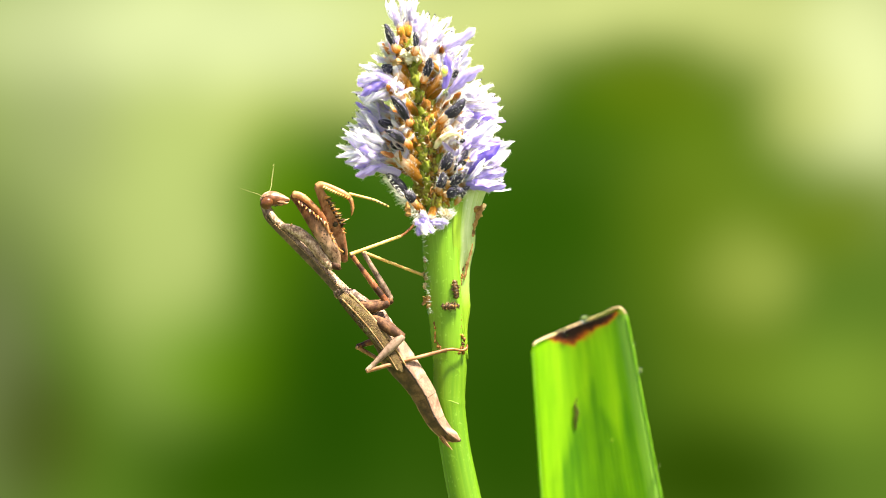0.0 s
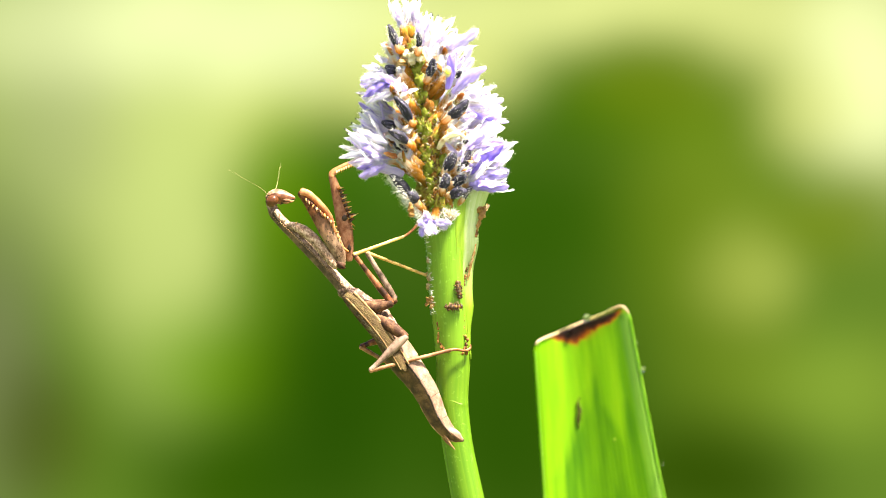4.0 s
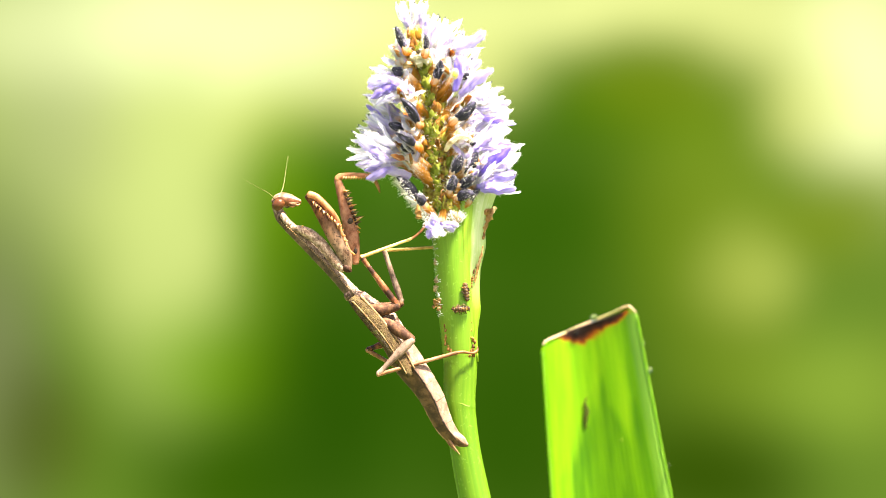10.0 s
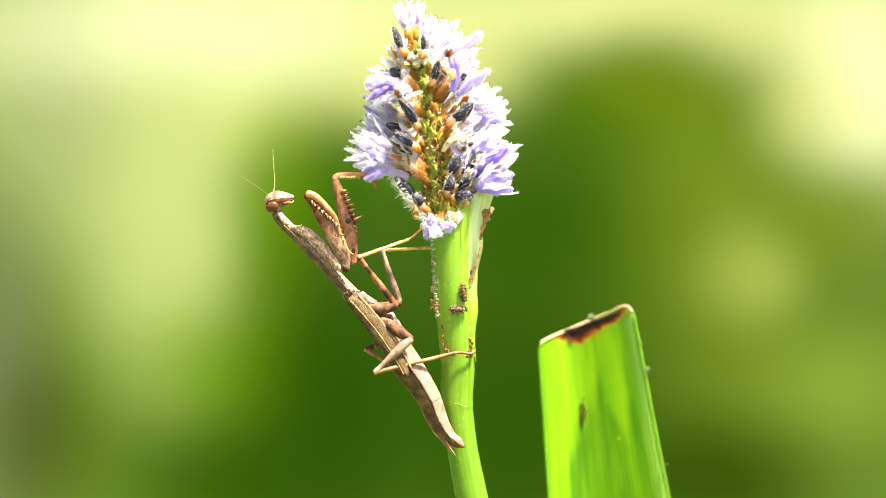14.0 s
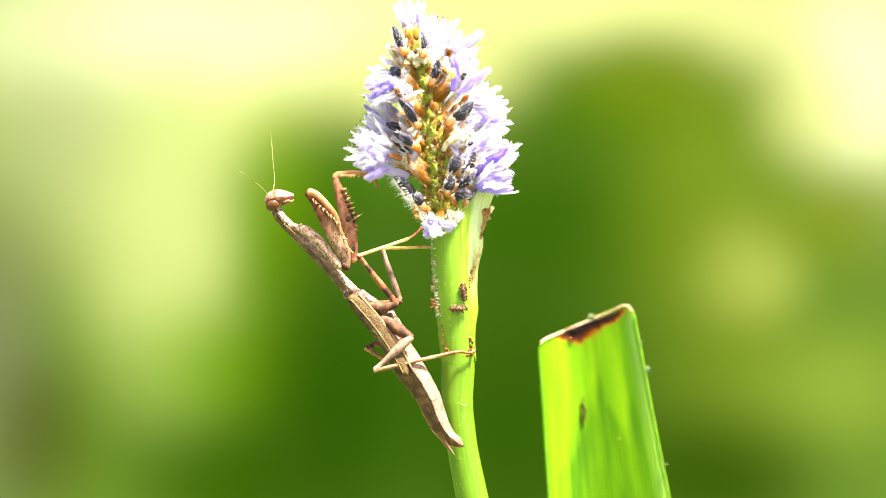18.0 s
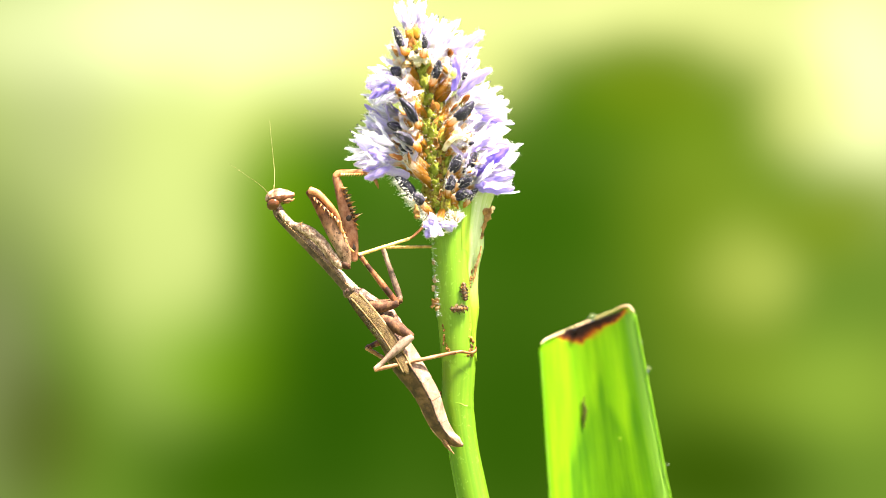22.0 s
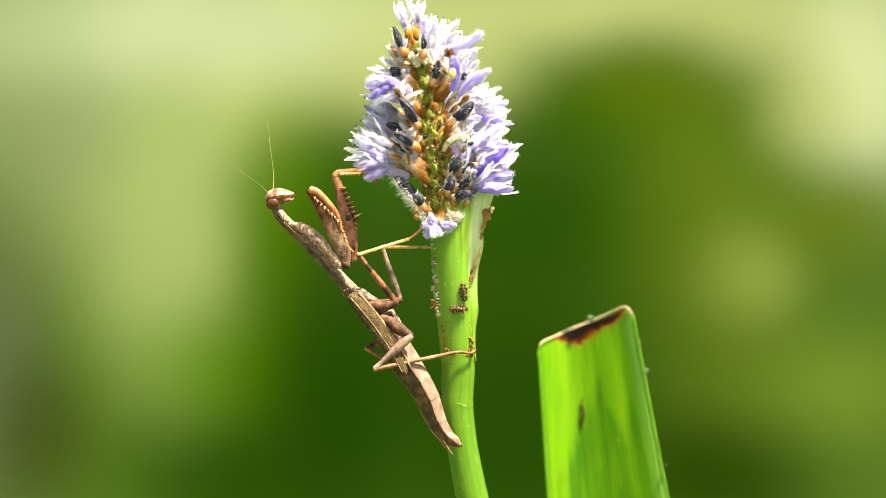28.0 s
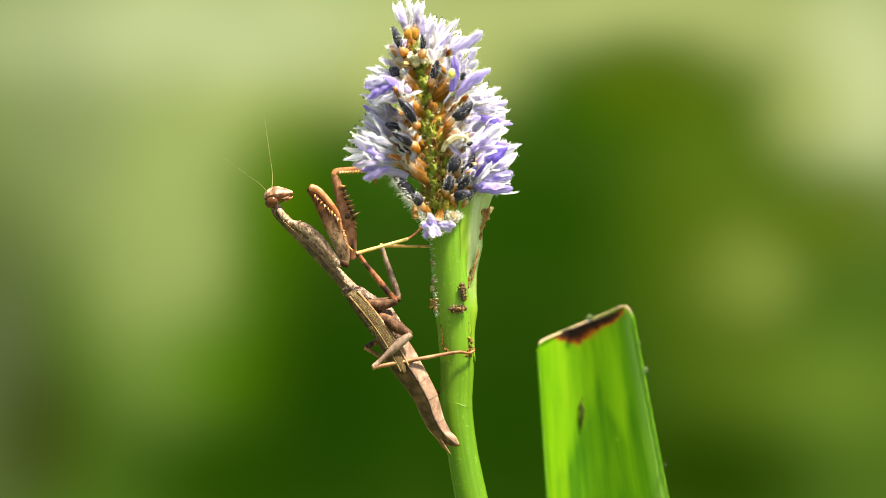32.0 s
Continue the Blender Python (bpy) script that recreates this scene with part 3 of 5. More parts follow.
def axis_at(h):
    c, r = AXLE[int(max(0, min(0.999, h)) * len(AXLE))]
    return c.x, c.y, r


def axis_at_height(b):
    c, r = min(AXLE, key=lambda q: abs(q[0].y - b))
    return c.x, r


bm = tube(AXIS, 44, 14, 0.9)
for v in bm.verts:
    v.co += Vector((v.co.x - P(765, 0).x, v.co.y, 0)).normalized() * 0.0009 * (noise.noise(v.co * 420) + 0.7 * noise.noise(v.co * 1300))
part("rachis", bm, rachis_mat, plant, "knobbly green and brown flower axis")


hairs = bmesh.new()
rng = random.Random(11)


def petal(root, way, side, length, width, curl, thick=0.00014):
    """One strap-shaped tepal from its root along way, with a frayed edge; curl bends it back."""
    up = way.cross(side).normalized()
    rows, p0, blunt, n = [], rng.uniform(0, 9), rng.uniform(0, 0.75), 18
    for i in range(n):
        t = i / (n - 1)
        spoon = (0.34 + 0.72 * t ** 0.8) * max(0, 1 - t ** 7) ** 0.5
        lance = 0.34 * (1 - t) + 2.15 * t * (1 - t) ** 0.85
        w = 0.86 * width * (spoon * blunt + lance * (1 - blunt) + 0.02) * (1 + 0.14 * math.sin(17 * t + p0))
        c = root + way * length * t + up * (curl * length * t * t) + side * width * 0.5 * math.sin(2.4 * t + p0)
        row = []
        for q in (-1, -0.7, -0.35, 0, 0.35, 0.7, 1):
            nick = 1 + (0.34 * noise.noise(Vector((t * 26, q * 3, p0 * 7))) if abs(q) == 1 else 0)
            row.append(c + side * (w * q * nick) + up * (-0.45 * w * (1 - q * q) + 0.2 * w * math.sin(11 * t + 5 * q + p0) + 0.5 * w * noise.noise(Vector((t * 7, q * 2.2, p0 * 5)))))
        rows.append(row)
    for i in range(3, n):
        for e in (0, 6):
            for _ in range(3):
                q = rows[i][e] + (rows[i - 1][e] - rows[i][e]) * rng.random()
                cone(hairs, q, q + (rows[i][e] - rows[i][3]).normalized() * rng.uniform(1.5, 6.5) * GRID + way * rng.uniform(-3, 5) * GRID + up * rng.uniform(-3, 3) * GRID, 0.32 * GRID, 3)
    return sheet(rows, thick)


def fuzz(root, way, long, wide, n, size, thick=0.35):
    """Down standing off a bud or tube."""
    a = way.orthogonal().normalized()
    b = way.cross(a)
    for _ in range(n):
        z, t = rng.uniform(0, 6.28), rng.random()
        off = a * math.cos(z) + b * math.sin(z)
        q = root + way * long * t + off * wide * (0.55 + 0.45 * math.sin(math.pi * t))
        cone(hairs, q, q + (off + way * rng.uniform(0, 0.9)) * size * rng.uniform(0.6, 1.4), thick * GRID, 3)


def calyx_tube(base, end, way, r0, r1, r2, label, material=None):
    """A floret's tube from the axis out to its end, where it points along way."""
    bm = bmesh.new()
    long = (end - base).length
    path = smooth_path([(base, r0), (base.lerp(end, 0.3) + Vector((0, -1, 0)) * long * 0.06, r1), (end - way * long * 0.3, r1 * 0.95), (end, r2), (end + way * r2 * 0.4, r2 * 0.5)], 4)
    rings, n = [], len(path) - 1
    for i, (c, rr) in enumerate(path):
        along = (path[min(n, i + 1)][0] - path[max(0, i - 1)][0]).normalized()
        side = along.cross(Vector((0.3, 1, 0.2))).normalized()
        up = side.cross(along)
        rings.append([bm.verts.new(c + (side * math.cos(z) + up * math.sin(z)) * rr * (1 + 0.07 * math.cos(6 * z + base.z * 9e4))) for z in (2 * math.pi * j / 12 for j in range(12))])
    uv = bm.loops.layers.uv.verify()
    for i in range(n):
        for j in range(12):
            f = bm.faces.new((rings[i][j], rings[i][(j + 1) % 12], rings[i + 1][(j + 1) % 12], rings[i + 1][j]))
            for loop, (x, y) in zip(f.loops, ((j, i), (j + 1, i), (j + 1, i + 1), (j, i + 1))):
                loop[uv].uv = (x / 12, y / n)
    bm.faces.new(rings[0][::-1]), bm.faces.new(rings[-1])
    fuzz(base.lerp(end, 0.3), (end - base).normalized(), long * 0.7, r1 * 1.1, 70, 5.5 * GRID, 0.2)
    return part("floret", bm, material or tube_mat, plant, label, base)


def heading(turn, toward):
    """A way in the plan: turn in degrees from the right, anticlockwise; toward: its share to the camera."""
    return Vector((math.cos(radians(turn)), -toward, math.sin(radians(turn)))).normalized()


def on_axis(a, b, d, drop=26):
    """Where the tube of a floret at (a, b, d) leaves the axis."""
    ca, r = axis_at_height(b + drop)
    q = max(-0.8, min(0.8, (a - ca) / (r * 2.2)))
    near = -math.sqrt(1 - q * q) * r * 0.085
    return P(ca + q * r, b + drop, near if d < 2 else -near)


def open_floret(a, b, d, turn, toward, size, broad=1.0, spread=1.0):
    """An open floret whose throat stands at (a, b, d)."""
    way = heading(turn, toward)
    end = P(a, b, d)
    calyx = calyx_tube(on_axis(a, b, d), end, way, 6 * GRID, 8.5 * GRID, 7.5 * GRID, "lilac floret with an orange tube and ragged tepals")
    side = way.orthogonal().normalized()
    up = side.cross(way)
    for j in range(6):
        z = 2 * math.pi * (j + rng.uniform(-0.2, 0.2)) / 6
        fan = side * math.cos(z) + up * math.sin(z)
        w = (way + fan * rng.uniform(0.15, 0.55) * spread).normalized()
        part("tepal", petal(end - way * 8 * GRID, w, w.cross(fan).normalized(), rng.uniform(66, 112) * GRID * size, rng.uniform(9, 14) * GRID * size * broad * (1.5 if j in (0, 3) else 1), rng.uniform(-0.2, 0.25)), lilac_mat if j in (0, 3) else petal_mat, calyx, origin=end)
    for j in range(3):
        w = (way + Vector([rng.uniform(-0.4, 0.4) for _ in range(3)])).normalized()
        long = rng.uniform(60, 92) * GRID * size
        bend = Vector([rng.uniform(-1, 1) for _ in range(3)]) * long * 0.16
        path = smooth_path([(end, 2.4 * GRID), (end + w * long * 0.5 + bend, 2.1 * GRID), (end + w * long, 1.6 * GRID)], 4)
        bm = thread(path, 6)
        stamen = part("stamen", bm, hair_mat, calyx, origin=end)
        if j < 2:
            part("anther", blob(path[-1][0] + w * 2 * GRID, (1.5 * GRID, 1.4 * GRID, 1.9 * GRID), 0.3, seg=7), bud_mat, stamen, "tiny dark anther")


def dark_bud(a, b, d, turn, toward, long, wide):
    """A shrivelled dark bud, centred at (a, b, d), on its orange tube."""
    way = heading(turn, toward)
    c = P(a, b, d)
    root = c - way * long * 0.8 * GRID
    calyx = calyx_tube(on_axis(a, b, d, 30), root, way, 5 * GRID, 6.5 * GRID, wide * 0.75 * GRID, "withered floret")
    bm = bmesh.new()
    turned = way.to_track_quat("Z", "Y").to_matrix()
    uv = bm.loops.layers.uv.verify()
    rings, p0 = [], rng.uniform(0, 9)
    for i in range(11):
        t = i / 10
        w = wide * (0.45 + 0.75 * math.sin(math.pi * min(1, 0.12 + 0.85 * t)) ** 0.8 - 0.25 * t)
        bend = Vector((math.sin(p0), math.cos(p0), 0)) * wide * 0.35 * math.sin(math.pi * t)
        ring = []
        for j in range(16):
            z = 2 * math.pi * j / 16
            crease = 1 + 0.10 * math.cos(5 * z + a + 2 * t) + 0.25 * noise.noise(Vector((math.cos(z) * 1.5, math.sin(z) * 1.5, t * 3 + a)))
            ring.append(bm.verts.new(c + turned @ ((Vector((math.cos(z) * w * crease, math.sin(z) * w * crease, (2 * t - 1) * long)) + bend) * GRID)))
        rings.append(ring)
    for i in range(10):
        for j in range(16):
            f = bm.faces.new((rings[i][j], rings[i][(j + 1) % 16], rings[i + 1][(j + 1) % 16], rings[i + 1][j]))
            for loop, (x, y) in zip(f.loops, ((j, i), (j + 1, i), (j + 1, i + 1), (j, i + 1))):
                loop[uv].uv = (x / 16 + a * 0.37, y / 10)
    bm.faces.new(rings[0][::-1]), bm.faces.new(rings[-1])
    part("withered_bud", bm, bud_mat, calyx, "dark blue shrivelled bud", root)
    fuzz(root, way, long * 1.7 * GRID, wide * 0.9 * GRID, 120, 5.5 * GRID, 0.22)


# throat a, b, d; heading; share towards the camera; size
OPEN_LEFT = [(704, 138, -1, 178, 0.1, 0.62), (700, 152, 0, 196, 0.2, 0.6), (706, 172, 2, 160, 0.0, 0.7), (700, 205, 1, 150, 0.0, 0.72), (692, 236, 0, 140, 0.1, 0.72), (690, 250, 1, 165, 0.1, 0.75), (698, 276, -1, 156, 0.1, 1.0), (696, 288, -2, 174, 0.25, 0.72), (704, 220, 4, 172, -0.2, 0.6), (700, 262, 4, 185, -0.2, 0.65)]
OPEN_TOP = [(723, 48, 0, 104, 0.1, 0.6), (738, 44, 1, 82, 0.0, 0.6), (766, 92, 0, 60, 0.1, 0.8), (784, 96, -1, 38, 0.15, 0.74), (752, 72, 4, 70, -0.4, 0.7)]
OPEN_RIGHT = [(800, 152, -1, 40, 0.2, 0.82), (815, 176, 0, 14, 0.1, 0.92), (800, 140, 3, 50, -0.2, 0.7), (822, 200, 1, 6, 0.0, 0.9), (828, 262, -2, 26, 0.3, 0.95), (832, 245, 1, 14, 0.0, 0.85), (838, 306, -2, 32, 0.3, 0.95), (852, 332, 0, 6, 0.1, 0.66), (842, 326, -3, 18, 0.4, 0.8), (824, 236, 4, 22, -0.3, 0.8), (840, 285, 2, 14, 0.0, 0.85), (832, 270, 3, 40, -0.1, 0.8)]
OPEN_BEHIND = [(740, 150, 7, 120, -1.2, 0.75), (770, 190, 8, 70, -1.2, 0.8), (745, 250, 9, 140, -1.0, 0.8), (800, 260, 9, 40, -1.0, 0.8), (790, 320, 10, 30, -1.3, 0.8), (760, 110, 6, 80, -1.0, 0.65)]
for row in OPEN_LEFT + OPEN_TOP + OPEN_RIGHT + OPEN_BEHIND:
    open_floret(*row)
low = calyx_tube(P(784, 370, -4), P(778, 392, -4.8), heading(255, 0.3), 5 * GRID, 7 * GRID, 6 * GRID, "lowest lilac floret, hanging open")
for turn, long, toward in ((205, 34, 0.5), (229, 42, 0.3), (250, 40, 0.6), (275, 34, 0.5), (319, 34, 0.4), (341, 40, 0.2), (160, 26, 0.4)):
    w = heading(turn, toward)
    part("tepal", petal(P(776, 394, -4.9), w, w.cross(Vector((0, -1, 0))).normalized(), long * 0.85 * GRID, 9.5 * GRID, rng.uniform(-0.1, 0.3)), lilac_mat if turn % 2 else petal_mat, low)
for row in ((705, 66, -5.5, 112, 0.2, 20, 6.5), (750, 74, -6, 92, 0.3, 13, 5), (773, 123, -6.5, 75, 0.5, 17, 7.5), (722, 196, -7.0, 124, 0.4, 26, 8), (822, 195, -6.8, 42, 0.3, 22, 9), (714, 245, -6.5, 150, 0.4, 20, 8), (698, 224, -3, 160, 0.3, 14, 7)):
    dark_bud(*row)
for row in ((806, 289, -5.5, 64, 0.3, 17, 9), (830, 288, -4.5, 54, 0.2, 21, 8), (797, 323, -5.8, 74, 0.4, 14, 7.5), (824, 322, -5, 30, 0.4, 14, 8.5), (822, 346, -5, 14, 0.4, 15, 9), (838, 344, -4, 50, 0.3, 13, 5), (717, 331, -3, 132, 0.3, 25, 9), (739, 352, -5, 130, 0.6, 12, 8), (718, 264, -4, 146, 0.4, 14, 6), (700, 126, -3, 150, 0.4, 10, 8), (818, 134, -4.5, 20, 0.5, 10, 7)):
    dark_bud(*row)
pale_bud = P(806, 385, -4.6)
part("young_bud", blob(pale_bud, (10 * GRID, 8 * GRID, 10 * GRID), 0.3, seg=16), flake_mat, plant, "pale downy bud", pale_bud)
fuzz(pale_bud - Vector((0, 0, 9 * GRID)), Vector((0, 0, 1)), 18 * GRID, 9 * GRID, 260, 9 * GRID, 0.3)
# older florets stand out on both flanks of the bare front: tubes with crumpled pale remains at their mouths
for i in range(40):
    a, b, r = axis_at(0.17 + 0.54 * i / 39)
    left = -1 if i % 2 else 1
    q = left * rng.uniform(0.3, 0.7)
    turn = 90 - left * rng.uniform(26, 52)
    way = heading(turn, rng.uniform(-0.1, 0.35))
    base = P(a + q * r * 0.75, b + rng.uniform(0, 20), -math.sqrt(1 - q * q * 0.9) * r * 0.085 + rng.uniform(0, 1.0))
    end = base + (way + Vector((left * 0.12, -0.1, 0))).normalized() * rng.uniform(42, 60) * GRID
    thick = rng.uniform(7, 10)
    old = calyx_tube(base, end, way, thick * 0.8 * GRID, thick * GRID, thick * 0.85 * GRID, "older floret with an orange tube and crumpled tepals")
    fuzz(base.lerp(end, 0.25), (end - base).normalized(), (end - base).length * 0.8, thick * GRID, 110, 8 * GRID, 0.26)
    for j in range(4):
        w = (way + Vector([rng.uniform(-0.7, 0.7) for _ in range(3)])).normalized()
        part("tepal", petal(end - way * 7 * GRID, w, w.orthogonal().normalized(), rng.uniform(22, 40) * GRID, rng.uniform(6, 10) * GRID, rng.uniform(-0.5, 0.6)), petal_mat if j else spent_mat, old, origin=end)
for i in range(58):
    h = 0.02 + 0.86 * i / 57
    a, b, r = axis_at(h)
    q = ((i * 0.618) % 1 - 0.5) * 0.95
    c = P(a + q * r, b + rng.uniform(-4, 4), -math.sqrt(max(0.05, 1 - q * q)) * r * 0.098)
    size = rng.uniform(5.5, 10) * GRID
    lean = heading(90 - 50 * q + rng.uniform(-14, 14), 0.45)
    mat = (green_bud_mat, green_bud_mat, rust_pod_mat, green_bud_mat, rachis_mat)[i % 5]
    fuzz(c, lean, size * 1.5, size * 0.95, 14, 5 * GRID, 0.13)
    part("seed_pod", blob(c, (size, size * 0.8, size * rng.uniform(1.3, 2.1)), 0.9, lean.to_track_quat("Z", "Y").to_matrix(), 16, seed=i), mat, plant, origin=c)
for i in range(22):
    c = P(738 + rng.gauss(0, 10), 104 + rng.gauss(0, 8), -3.0 - rng.random())
    size = rng.uniform(4, 8) * GRID
    part("dry_crumb", blob(c, (size, size, size * 0.8), 1.1, seg=18, seed=i + 60), (spot_cream, spot_cream, dry_mat, spot_cream, spot_cream, dark_pod_mat)[i % 6], plant, origin=c)
# shreds of spent florets and down over the bare front
for name, mat, n, long in (("withered_litter", dry_mat, 90, 7), ("withered_litter", dark_pod_mat, 170, 6), ("withered_litter", spot_cream, 60, 6)):
    bm = bmesh.new()
    for _ in range(n):
        a, b, r = axis_at(rng.random() * 0.93)
        q = rng.gauss(0, 0.45)
        root = P(a + q * r, b, -math.sqrt(max(0.02, 1 - (q / 1.3) ** 2)) * r * 0.115)
        way = Vector((q * 0.9 + rng.uniform(-0.7, 0.7), rng.uniform(-0.9, 0.1), rng.uniform(-0.3, 1.0))).normalized()
        side = way.orthogonal().normalized()
        size = rng.uniform(0.5, 1.3) * long * GRID
        path = [[root + way * size * t + side * (w * size * 0.2 * (1 - 0.7 * t)) + Vector((0, 0, -0.25 * size * t * t)) + side.cross(way) * 0.15 * size * math.sin(4 * t + w) for w in (-1, 0, 1)] for t in (0, 0.35, 0.7, 1)]
        sheet(path, 0.00009, bm)
    part(name, bm, mat, plant, "shrivelled floret remains", kind="stuff")
fringe = bmesh.new()
for _ in range(900):
    t = rng.random()
    a, b = (690 + 62 * t, 312 + 82 * t) if rng.random() < 0.75 else (752 + 60 * t, 385 + 8 * math.sin(6 * t))
    root = P(a + rng.uniform(0, 16), b + rng.uniform(-6, 4), rng.uniform(-5, 2))
    cone(fringe, root, root + Vector((rng.uniform(-15, -2), rng.uniform(-8, 4), rng.uniform(-10, 5))) * GRID, 0.4 * GRID, 3)
part("hair", fringe, hair_mat, plant, "white downy fringe below the spike", kind="stuff")
banner = part("tepal", petal(P(801, 162, -9.4), heading(88, 0.05), heading(-2, 0), 62 * GRID, 11 * GRID, 0.02), banner_mat, plant, "lilac banner tepal with a yellow eye")
part("nectar_guide", blob(P(802, 131, -10.5), (6.5 * GRID, 3 * GRID, 10 * GRID), 0.1, seg=14), spot_cream, banner, "white ring on the banner tepal")
part("nectar_guide", blob(P(802, 130, -10.9), (3.8 * GRID, 2 * GRID, 6 * GRID), 0.1, seg=12), spot_mat, banner, "yellow-green spot on the banner tepal")
for name, mat, label, knots in (("curled_floret", spot_cream, "curled cream floret tube with a dark tip", [(786, 266, -4.6, 4), (796, 251, -6.0, 4.6), (811, 242, -6.6, 4.6), (826, 243, -6.5, 3.6), (834, 252, -6.2, 2.6)]),
                               ("folded_floret", banner_mat, "folded lilac floret", [(716, 160, -3.8, 5), (706, 150, -4.6, 6), (694, 142, -4.7, 5.5), (682, 137, -4.4, 3)]),
                               ("folded_floret", lilac_mat, "folded lilac floret", [(722, 311, -3.2, 6), (706, 306, -3.6, 7.5), (688, 301, -3.9, 8), (670, 298, -3.8, 7), (655, 298, -3.4, 4)])):
    made = part(name, tube(knots, 14, 5, 0.7, lumps=0.35, ridge=0.07), mat, plant, label)
    for n in range(1, len(knots) - 1):
        a, b, d, r = knots[n]
        fuzz(P(a, b, d), (P(*knots[n + 1][:3]) - P(a, b, d)).normalized(), 14 * GRID, r * 0.9 * GRID, 60, 5 * GRID, 0.2)
part("withered_bud", blob(P(834, 254, -6.3), (5 * GRID, 4 * GRID, 4 * GRID), 0.8, seg=12), bud_mat, plant, "dark shrivelled tip")
for a, b, turn, long, wide, mat in ((836, 302, 28, 78, 15, banner_mat), (842, 338, 10, 68, 15, banner_mat), (850, 322, 22, 62, 14, lilac_mat), (810, 168, 32, 74, 13, lilac_mat), (800, 90, 36, 66, 14, lilac_mat), (690, 282, 158, 66, 13, lilac_mat),
                                    (698, 150, 172, 50, 12, lilac_mat), (700, 158, 196, 50, 13, banner_mat), (700, 166, 214, 44, 10, lilac_mat), (688, 296, 172, 62, 13, lilac_mat), (690, 306, 186, 46, 12, banner_mat), (694, 262, 146, 58, 11, lilac_mat)):
    part("tepal", petal(P(a, b, -4.2), heading(turn, 0.15), heading(turn - 90, 0), long * GRID, wide * GRID, 0.06), mat, plant, "broad lilac tepal")
part("hair", hairs, hair_mat, plant, "white downy hair on the florets", kind="stuff")

# ---- the cut leaf ----
leaf = tagged(thing("cut_leaf", P(1250, 7259, 26)), "broad bright green leaf with a scorched cut top, beaded with water", "leaf")


def leaf_material():
    """Smooth green, with soft lengthwise streaks and a scorched fringe below the cut (UV v: centimetres below it)."""
    k = Mat("leaf_green", 0.42, 0.3)
    u, v = k.uv()
    veins = k.math("SINE", k.math("MULTIPLY", k.math("ADD", u, k.math("MULTIPLY", k.noise(60, 2), 0.03)), 170.0))
    broad = k.noise(2.2, 3, "UV", (3.2, 0.12, 1))
    c = k.ramp(k.math("ADD", broad, k.math("MULTIPLY", veins, 0.02)), (0.34, (0.062, 0.20, 0.002)), (0.5, (0.112, 0.29, 0.002)), (0.66, (0.19, 0.40, 0.003)))
    # sunlit part painted yellow-green: from the cut down one side, a tongue mid-leaf
    wobble = k.math("MULTIPLY", k.math("SUBTRACT", broad, 0.5), 0.22)
    edge = k.math("MAXIMUM", k.math("MINIMUM", k.math("SUBTRACT", 0.86, k.math("MULTIPLY", v, 0.27)), 0.6), 0.12)
    m = k.node("ShaderNodeMapRange", **{"From Min": -0.07, "From Max": 0.09, "To Min": 0.0, "To Max": 0.9})
    k.link(k.math("SUBTRACT", k.math("ADD", edge, wobble), u), m.inputs["Value"])
    off = k.math("ABSOLUTE", k.math("SUBTRACT", u, k.math("ADD", 0.66, k.math("MULTIPLY", v, 0.03))))
    tongue = k.node("ShaderNodeMapRange", **{"From Min": 0.07, "From Max": 0.14, "To Min": 0.9, "To Max": 0.0})
    k.link(k.math("ADD", off, k.math("MULTIPLY", k.math("MAXIMUM", k.math("SUBTRACT", v, 1.6), 0.0), 0.14)), tongue.inputs["Value"])
    yellow_green = k.ramp(broad, (0.36, (0.180, 0.41, 0.003)), (0.62, (0.290, 0.52, 0.006)))
    c = k.mix(k.math("MAXIMUM", m.outputs[0], tongue.outputs[0]), c, yellow_green)
    # a pale translucent margin
    m = k.node("ShaderNodeMapRange", **{"From Min": 0.40, "From Max": 0.49, "To Min": 0.0, "To Max": 0.5})
    k.link(k.math("SUBTRACT", u, 0.47), m.inputs["Value"])
    c = k.mix(m.outputs[0], c, (0.36, 0.54, 0.12))
    off = k.math("MULTIPLY", k.math("SUBTRACT", u, 0.52), 2.7)
    depth = k.math("MULTIPLY", k.math("SUBTRACT", 1.0, k.math("MULTIPLY", off, off)), 0.27)
    ragged = k.math("ADD", depth, k.math("MULTIPLY", k.math("SUBTRACT", k.noise(230, 5), 0.5), 0.6))
    m = k.node("ShaderNodeMapRange", **{"From Min": -0.10, "From Max": 0.12, "To Min": 0.0, "To Max": 1.0})
    k.link(k.math("SUBTRACT", ragged, v), m.inputs["Value"])
    burnt = k.ramp(k.math("ADD", m.outputs[0], k.math("MULTIPLY", k.math("SUBTRACT", k.noise(400, 3), 0.5), 0.5)), (0.08, (0.50, 0.30, 0.008)), (0.35, (0.40, 0.09, 0.006)), (0.65, (0.10, 0.020, 0.005)), (0.95, (0.02, 0.008, 0.005)))
    c = k.mix(k.math("MINIMUM", k.math("MULTIPLY", m.outputs[0], 2.6), 1.0), c, burnt)
    k.bump(veins, 0.15, 0.0003)
    return k.done(c, 0.6)


margin_mat = rough_mottle("margin_pale", [(0.13, 0.33, 0.006), (0.22, 0.42, 0.03)], 200, 0.4, 0.4)


